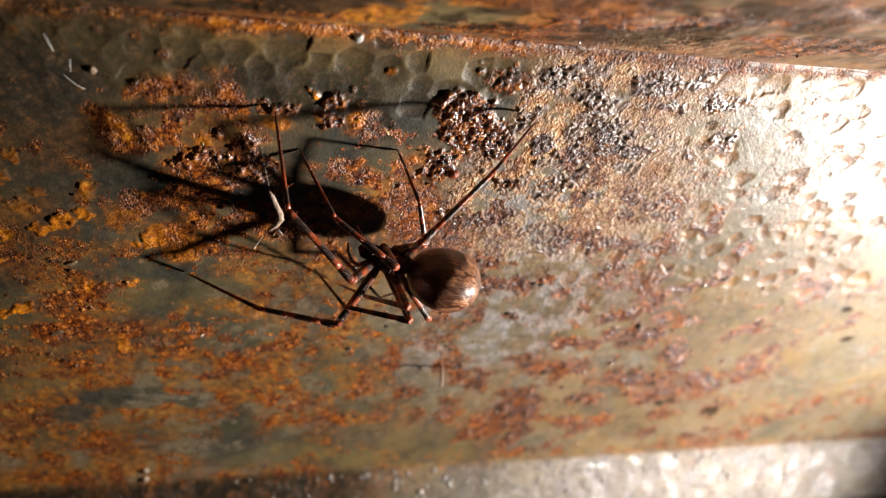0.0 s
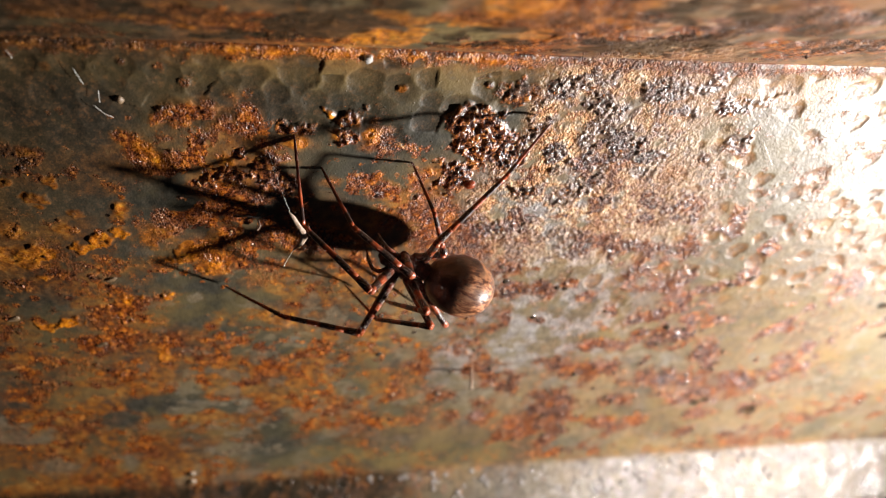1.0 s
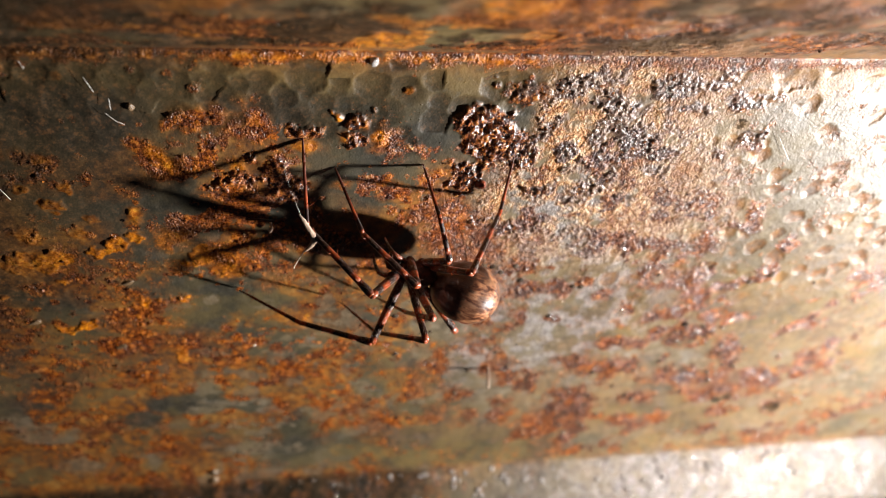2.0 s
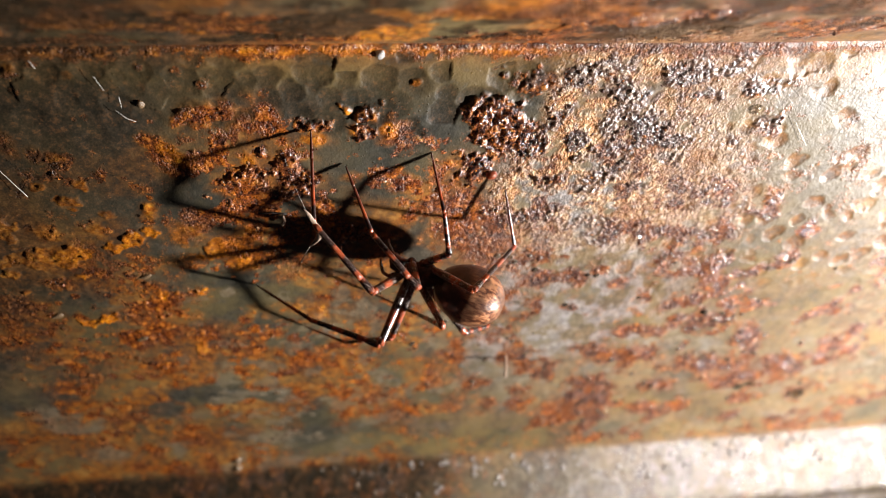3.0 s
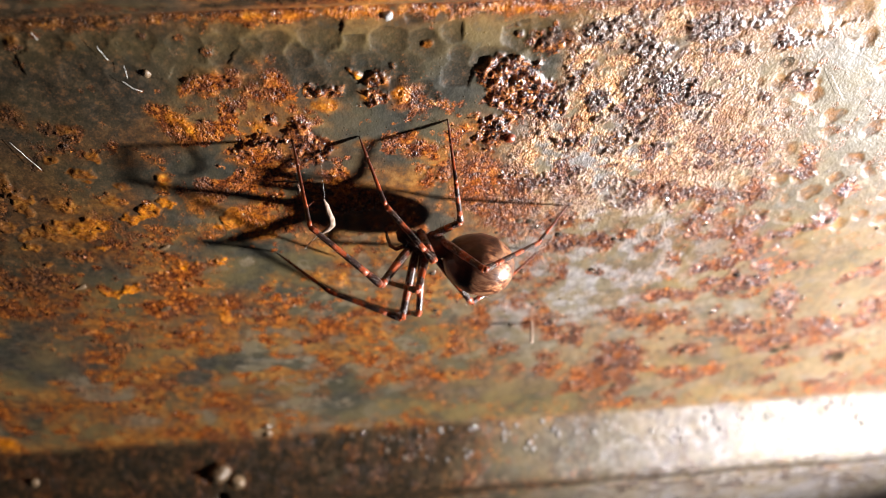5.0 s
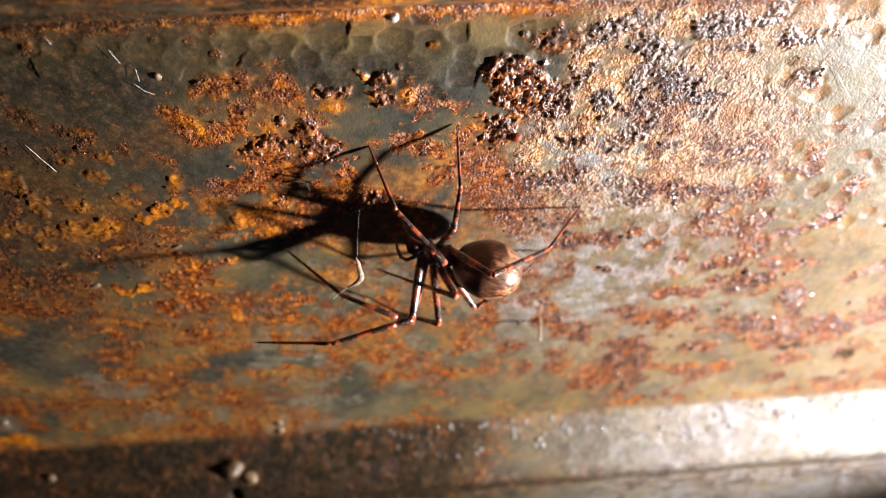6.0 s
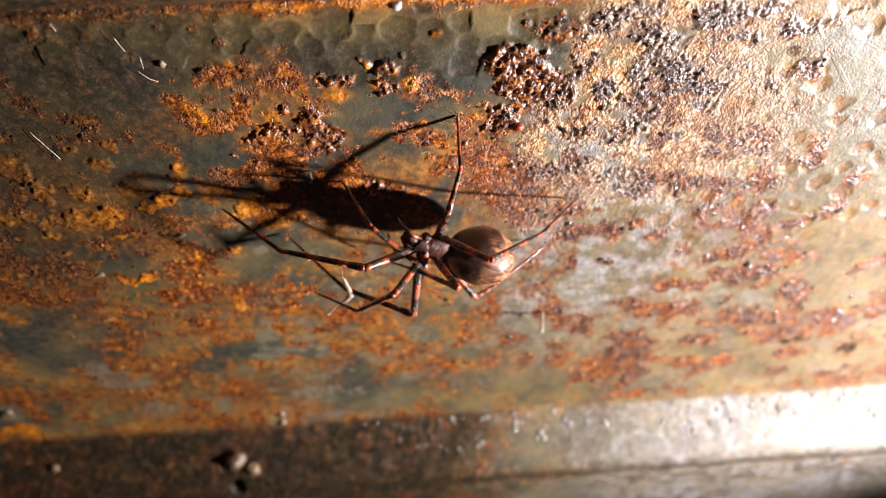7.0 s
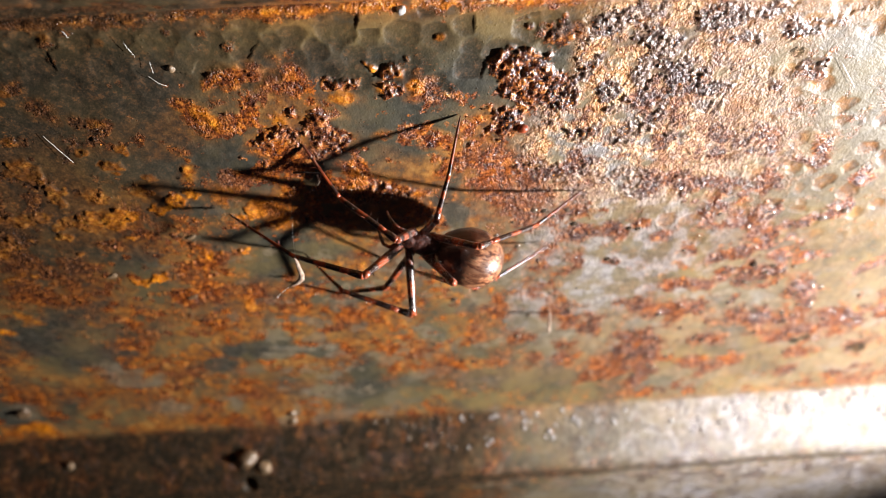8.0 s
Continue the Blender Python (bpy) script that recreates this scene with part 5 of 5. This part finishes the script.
def step(leg, lengths, knees, ankles, feet):
    """Key one leg's segments from its knee, ankle and foot in the sheet's frame; the lengths stay."""
    coxa, segs, hip = leg
    rows = [[] for _ in segs]
    for k in range(round(8.0 / TICK) + 1):
        t = k * TICK
        space = body_pose(t) @ Matrix.Translation(hip * MM)
        back = space.inverted()
        h = space.translation
        knee, ankle, foot = (Vector(between(p, t)) * MM for p in (knees, ankles, feet))
        knee = h + (knee - h).normalized() * lengths[0] * MM
        ankle = knee + (ankle - knee).normalized() * lengths[1] * MM
        foot = ankle + (foot - ankle).normalized() * lengths[2] * MM
        shin, toe = knee.lerp(ankle, PATELLA), ankle.lerp(foot, 1 - TARSUS)
        for row, a, b in zip(rows, (h, knee, shin, ankle, toe), (knee, ankle, ankle, foot, foot)):
            row.append((t, back @ along(a, b)))
    for seg, row in zip(segs, rows):
        walk(seg, row)


def motions():
    times = [k * TICK for k in range(round(8.0 / TICK) + 1)]
    walk(spider, [(t, SHEET @ body_pose(t)) for t in times])
    walk(husk, [(t, SHEET @ pose(x * MM, y * MM, z * MM, 0, -a, 0)) for t, x, y, z, a in SWING])
    # each leg: lengths of thigh, shin and foot; then knee, ankle and foot by seconds and millimetres
    step(legs[0], (8.5, 10.9, 10.7),
         [(0, -10.3, -12.4, 11.9), (0.5, -10.4, -14.3, 14.5), (1, -10.5, -13.2, 12.8), (1.5, -11.0, -13.2, 12.7), (3, -12.6, -11.1, 9.1), (3.5, -13.7, -11.5, 9.5), (4, -13.1, -11.9, 9.4), (4.5, -13.6, -12.2, 10.5), (6, -11.1, -11.0, -4.0), (6.5, -16.9, -11.0, 5.8), (7, -16.8, -12.3, 7.1), (7.5, -17.2, -12.3, 6.5), (8, -17.8, -12.5, 6.0)],
         [(0, -17.6, -8.9, 19.2), (0.5, -17.3, -6.3, 17.3), (1, -17.9, -5.9, 16.1), (1.5, -18.2, -5.8, 16.0), (3, -19.1, -7.0, 16.9), (3.5, -19.7, -7.9, 17.8), (4, -19.2, -8.4, 17.8), (4.5, -19.4, -9.0, 19.2), (6, -21.7, -13.0, -5.4), (6.5, -27.2, -7.5, 5.1), (7, -27.1, -8.7, 6.9), (7.5, -26.6, -7.3, 4.1), (8, -27.0, -7.0, 3.8)],
         [(0, -19.0, -0.5, 25.5), (0.5, -18.9, -0.2, 26.1), (1, -18.9, 0.3, 25.0), (1.5, -18.9, 0.4, 25.0), (3, -19.0, -0.2, 25.2), (3.5, -18.9, -0.0, 25.0), (4, -19.2, 0.2, 24.2), (4.5, -19.0, -0.3, 25.5), (6, -32.0, -11.0, -7.0), (6.5, -35.3, -0.5, 5.4), (7, -34.8, -1.4, 7.1), (7.5, -35.1, -1.3, 6.5), (8, -35.5, -0.8, 5.8)])
    step(legs[1], (4.4, 9.0, 8.6),
         [(0, -4.9, -10.1, 11.6), (0.5, -6.8, -10.0, 16.4), (1, -5.4, -10.6, 12.4), (1.5, -5.5, -10.7, 11.7), (3, -6.9, -9.7, 7.5), (3.5, -7.2, -9.9, 7.3), (4, -7.1, -9.9, 7.2), (4.5, -7.3, -10.1, 7.6), (6, -6.7, -9.5, 5.6), (6.5, -8.0, -10.2, 5.4), (7, -9.5, -9.2, 3.0), (7.5, -12.5, -9.5, 9.1), (8, -13.6, -9.4, 8.6)],
         [(0, -12.1, -5.5, 15.0), (0.5, -13.0, -5.4, 21.7), (1, -12.6, -6.3, 16.7), (1.5, -11.9, -5.4, 14.7), (3, -12.6, -5.3, 13.6), (3.5, -12.5, -5.7, 13.1), (4, -12.6, -5.5, 13.3), (4.5, -12.7, -5.7, 13.2), (6, -12.2, -5.7, 11.5), (6.5, -13.4, -5.7, 10.8), (7, -16.2, -7.1, 9.0), (7.5, -19.4, -5.1, 11.8), (8, -19.9, -4.3, 10.9)],
         [(0, -16.1, 0.0, 20.3), (0.5, -16.5, 0.0, 27.7), (1, -15.8, 0.2, 20.0), (1.5, -15.3, 0.0, 20.6), (3, -15.4, 0.0, 20.1), (3.5, -15.3, 0.0, 19.2), (4, -15.3, 0.0, 19.7), (4.5, -15.3, 0.0, 19.5), (6, -15.1, 0.0, 17.3), (6.5, -16.2, 0.0, 16.9), (7, -19.4, 0.3, 9.4), (7.5, -24.4, 0.0, 16.5), (8, -24.3, 0.0, 16.7)])
    step(legs[2], (4.2, 5.7, 7.5),
         [(0, -1.0, -8.0, 13.4), (0.5, -1.0, -9.2, 14.4), (1, -1.1, -8.5, 13.7), (1.5, -1.4, -8.8, 13.2), (3, -2.9, -6.5, 10.1), (3.5, -3.4, -6.3, 10.0), (4, -3.1, -6.1, 9.4), (4.5, -3.6, -6.2, 9.7), (6, -5.2, -6.2, 8.5), (6.5, -5.9, -6.6, 9.5), (7, -6.3, -6.5, 9.8), (7.5, -7.2, -7.7, 9.9), (8, -8.6, -7.3, 9.5)],
         [(0, -2.9, -6.3, 18.8), (0.5, -2.9, -6.7, 19.2), (1, -3.0, -6.3, 18.9), (1.5, -3.1, -6.4, 18.3), (3, -3.6, -4.6, 15.4), (3.5, -3.9, -4.2, 15.2), (4, -3.8, -4.3, 14.8), (4.5, -4.1, -5.4, 15.1), (6, -4.4, -4.6, 14.0), (6.5, -4.8, -4.8, 14.7), (7, -4.8, -4.5, 14.7), (7.5, -5.7, -5.2, 14.4), (8, -6.9, -4.9, 14.3)],
         [(0, -4.9, 0.2, 20.8), (0.5, -4.8, 0.2, 20.5), (1, -5.1, 0.2, 20.9), (1.5, -4.8, 0.2, 20.6), (3, -5.1, 0.0, 21.3), (3.5, -5.0, -0.0, 21.0), (4, -5.0, 0.0, 20.9), (4.5, -5.0, 0.0, 20.9), (6, -4.6, 0.1, 20.6), (6.5, -4.9, 0.0, 20.9), (7, -4.8, 0.0, 19.9), (7.5, -5.0, 0.0, 20.6), (8, -4.9, 0.0, 20.5)])
    step(legs[3], (8.1, 10.9, 8.6),
         [(0, -2.9, -11.0, 16.9), (0.5, -3.8, -11.3, 19.0), (1, -3.0, -10.5, 17.9), (1.5, 0.6, -12.0, 16.1), (3, -0.4, -12.4, 10.0), (3.5, -1.3, -12.6, 9.2), (4, -1.1, -12.5, 8.6), (4.5, -1.7, -12.9, 9.3), (6, -0.9, -12.2, 6.1), (6.5, -1.8, -12.5, 7.1), (7, -1.9, -12.8, 8.1), (7.5, -2.5, -12.3, 8.5), (8, -3.3, -11.4, 8.9)],
         [(0, 5.2, -6.1, 23.8), (0.5, 5.1, -6.1, 23.8), (1, 5.2, -5.8, 24.4), (1.5, 4.3, -2.7, 16.9), (3, 5.8, -4.2, 8.1), (3.5, 6.6, -6.4, 5.4), (4, 6.5, -6.3, 4.8), (4.5, 6.1, -6.5, 5.6), (6, 6.9, -6.0, 2.7), (6.5, 6.4, -6.2, 4.3), (7, 5.7, -6.2, 4.2), (7.5, 5.3, -6.0, 4.6), (8, 4.4, -5.2, 5.0)],
         [(0, 11.1, -0.2, 27.2), (0.5, 10.9, -0.2, 27.5), (1, 11.3, -0.2, 28.4), (1.5, 6.0, -1.9, 25.3), (3, 4.3, -1.2, 16.1), (3.5, 11.7, 0.2, 3.9), (4, 11.6, 0.2, 3.2), (4.5, 11.2, 0.2, 4.7), (6, 12.4, 0.2, 3.8), (6.5, 11.9, 0.2, 3.9), (7, 11.6, 0.0, 3.7), (7.5, 11.2, 0.0, 3.8), (8, 11.3, 0.0, 5.4)])
    step(legs[4], (9.3, 9.9, 10.5),
         [(0, -10.4, -9.3, -0.1), (0.5, -11.2, -11.2, 2.8), (1, -10.8, -10.3, 1.2), (1.5, -10.6, -10.7, 1.1), (3, -11.7, -12.1, -0.7), (3.5, -11.6, -11.3, -2.2), (4, -11.6, -12.0, -1.9), (4.5, -11.3, -11.6, -1.8), (6, -11.3, -10.1, -6.2), (6.5, -11.1, -11.6, -4.5), (7, -11.2, -11.3, -4.9), (7.5, -11.8, -11.9, -3.8), (8, -12.2, -11.8, -4.2)],
         [(0, -19.8, -6.4, -0.3), (0.5, -20.2, -7.3, 1.2), (1, -20.3, -7.3, 1.2), (1.5, -19.8, -7.0, 0.3), (3, -20.3, -7.3, -1.0), (3.5, -20.6, -7.0, -1.7), (4, -20.5, -7.6, -1.7), (4.5, -20.4, -7.8, -0.5), (6, -20.2, -7.2, -2.8), (6.5, -19.6, -6.5, -5.3), (7, -20.1, -7.1, -3.9), (7.5, -20.7, -7.9, -2.2), (8, -21.3, -8.5, -2.3)],
         [(0, -28.3, -0.2, -1.0), (0.5, -28.2, -0.8, -0.5), (1, -27.9, -0.3, -0.7), (1.5, -27.9, -0.5, -0.8), (3, -27.8, 0.0, -2.1), (3.5, -28.5, -0.2, -1.4), (4, -27.7, 0.0, -2.5), (4.5, -27.5, -0.2, -1.8), (6, -27.7, -0.0, -1.2), (6.5, -27.3, -0.3, -1.7), (7, -27.5, -0.5, -0.2), (7.5, -27.9, -0.2, -1.6), (8, -27.1, 0.0, -4.3)])
    step(legs[5], (8.2, 9.9, 8.5),
         [(0, -3.0, -14.3, 6.9), (0.5, -1.7, -9.9, 2.7), (1, -2.9, -14.3, 7.3), (1.5, -3.0, -14.3, 7.1), (3, -10.0, -9.9, -2.2), (3.5, -8.8, -9.6, -2.9), (4, -8.9, -9.4, -3.3), (4.5, -9.6, -10.5, -2.0), (6, -7.6, -11.7, -4.4), (6.5, -7.9, -10.5, -4.4), (7, -13.5, -14.2, 4.0), (7.5, -12.5, -11.0, -3.2), (8, -15.7, -7.0, -4.2)],
         [(0, -9.6, -8.4, 2.4), (0.5, -8.3, -4.5, -2.4), (1, -8.5, -8.5, 1.6), (1.5, -8.4, -8.7, 0.9), (3, -16.0, -5.6, -8.7), (3.5, -12.3, -4.3, -10.5), (4, -12.7, -4.8, -11.2), (4.5, -13.5, -4.9, -9.2), (6, -12.8, -5.6, -10.3), (6.5, -11.1, -5.5, -12.4), (7, -18.5, -10.9, -3.8), (7.5, -20.4, -7.1, -7.8), (8, -22.8, -3.2, -10.0)],
         [(0, -12.7, -0.6, 0.7), (0.5, -13.0, -2.2, 4.2), (1, -12.1, -1.0, -0.1), (1.5, -12.0, -1.1, -0.6), (3, -22.0, -0.2, -11.7), (3.5, -19.8, -0.3, -11.6), (4, -20.0, -0.4, -11.7), (4.5, -20.7, -0.5, -10.4), (6, -17.2, 0.4, -14.3), (6.5, -18.0, -0.8, -13.9), (7, -24.5, -5.5, -6.5), (7.5, -25.6, -0.5, -9.1), (8, -30.9, -0.6, -9.6)])
    step(legs[6], (7.8, 9.4, 8.8),
         [(0, -3.6, -13.9, 9.0), (0.5, -4.3, -15.1, 11.2), (1, -3.7, -14.1, 9.8), (1.5, -4.2, -14.0, 10.0), (3, -4.0, -13.3, 4.3), (3.5, -4.7, -10.9, -1.4), (4, -6.1, -13.3, 6.7), (4.5, -10.6, -13.4, 7.0), (6, -5.6, -13.0, 3.3), (6.5, -5.7, -13.4, 3.9), (7, -5.6, -14.2, 4.5), (7.5, -5.9, -13.5, 3.8), (8, -6.7, -12.7, 3.6)],
         [(0, -6.7, -7.4, 3.0), (0.5, -7.1, -8.6, 5.0), (1, -6.7, -7.6, 3.7), (1.5, -6.5, -7.9, 3.3), (3, -6.2, -6.5, -1.9), (3.5, -7.1, -5.3, -8.6), (4, -9.3, -7.8, -0.2), (4.5, -15.2, -7.6, 1.2), (6, -10.2, -6.7, -1.9), (6.5, -9.2, -6.6, -1.6), (7, -10.6, -7.6, 0.0), (7.5, -10.6, -7.3, -1.3), (8, -10.5, -6.4, -2.3)],
         [(0, -9.2, -0.8, -2.2), (0.5, -9.2, -2.0, -0.4), (1, -8.4, -1.3, -2.2), (1.5, -8.9, -1.3, -2.0), (3, -12.2, -0.5, -4.3), (3.5, -12.7, -0.0, -4.2), (4, -14.0, -0.8, -2.6), (4.5, -18.8, -0.8, -3.1), (6, -15.5, -0.9, -5.8), (6.5, -14.1, -0.9, -6.1), (7, -15.0, -1.8, -4.7), (7.5, -15.2, -1.4, -6.0), (8, -14.1, -0.5, -7.7)])
    step(legs[7], (8.9, 4.8, 9.4),
         [(0, 1.5, -8.8, 0.1), (0.5, 0.2, -9.8, 1.8), (1, 0.6, -9.1, 0.6), (1.5, 0.3, -9.5, 0.7), (3, -0.3, -9.6, -2.2), (3.5, -1.2, -10.0, -1.9), (4, -1.4, -9.4, -2.4), (4.5, -2.0, -9.6, -1.9), (6, -2.4, -8.2, -6.4), (6.5, -2.6, -9.3, -4.5), (7, -2.8, -9.5, -4.3), (7.5, -3.2, -9.2, -3.7), (8, -3.6, -8.6, -3.2)],
         [(0, -0.9, -5.0, 1.6), (0.5, -2.2, -5.8, 3.0), (1, -1.9, -5.2, 2.0), (1.5, -2.2, -5.6, 2.1), (3, 3.4, -7.3, -4.3), (3.5, 1.8, -7.0, -4.2), (4, 1.6, -6.5, -4.7), (4.5, 1.9, -6.9, -2.8), (6, 1.8, -6.3, -5.0), (6.5, 0.7, -6.5, -6.6), (7, 0.3, -6.3, -6.2), (7.5, -0.0, -6.4, -5.7), (8, -0.4, -5.7, -5.2)],
         [(0, -3.1, 0.0, -6.1), (0.5, -2.4, -0.8, -5.0), (1, -1.3, -0.2, -5.9), (1.5, -0.5, -0.4, -5.5), (3, 6.1, 0.3, -8.9), (3.5, 6.7, 0.0, -8.0), (4, 8.1, -0.1, -6.6), (4.5, 8.5, -0.3, -4.2), (6, 8.8, -0.0, -5.1), (6.5, 8.0, -0.7, -6.0), (7, 7.9, -1.2, -4.5), (7.5, 7.7, -1.0, -5.0), (8, 7.5, -0.7, -5.2)])


motions()
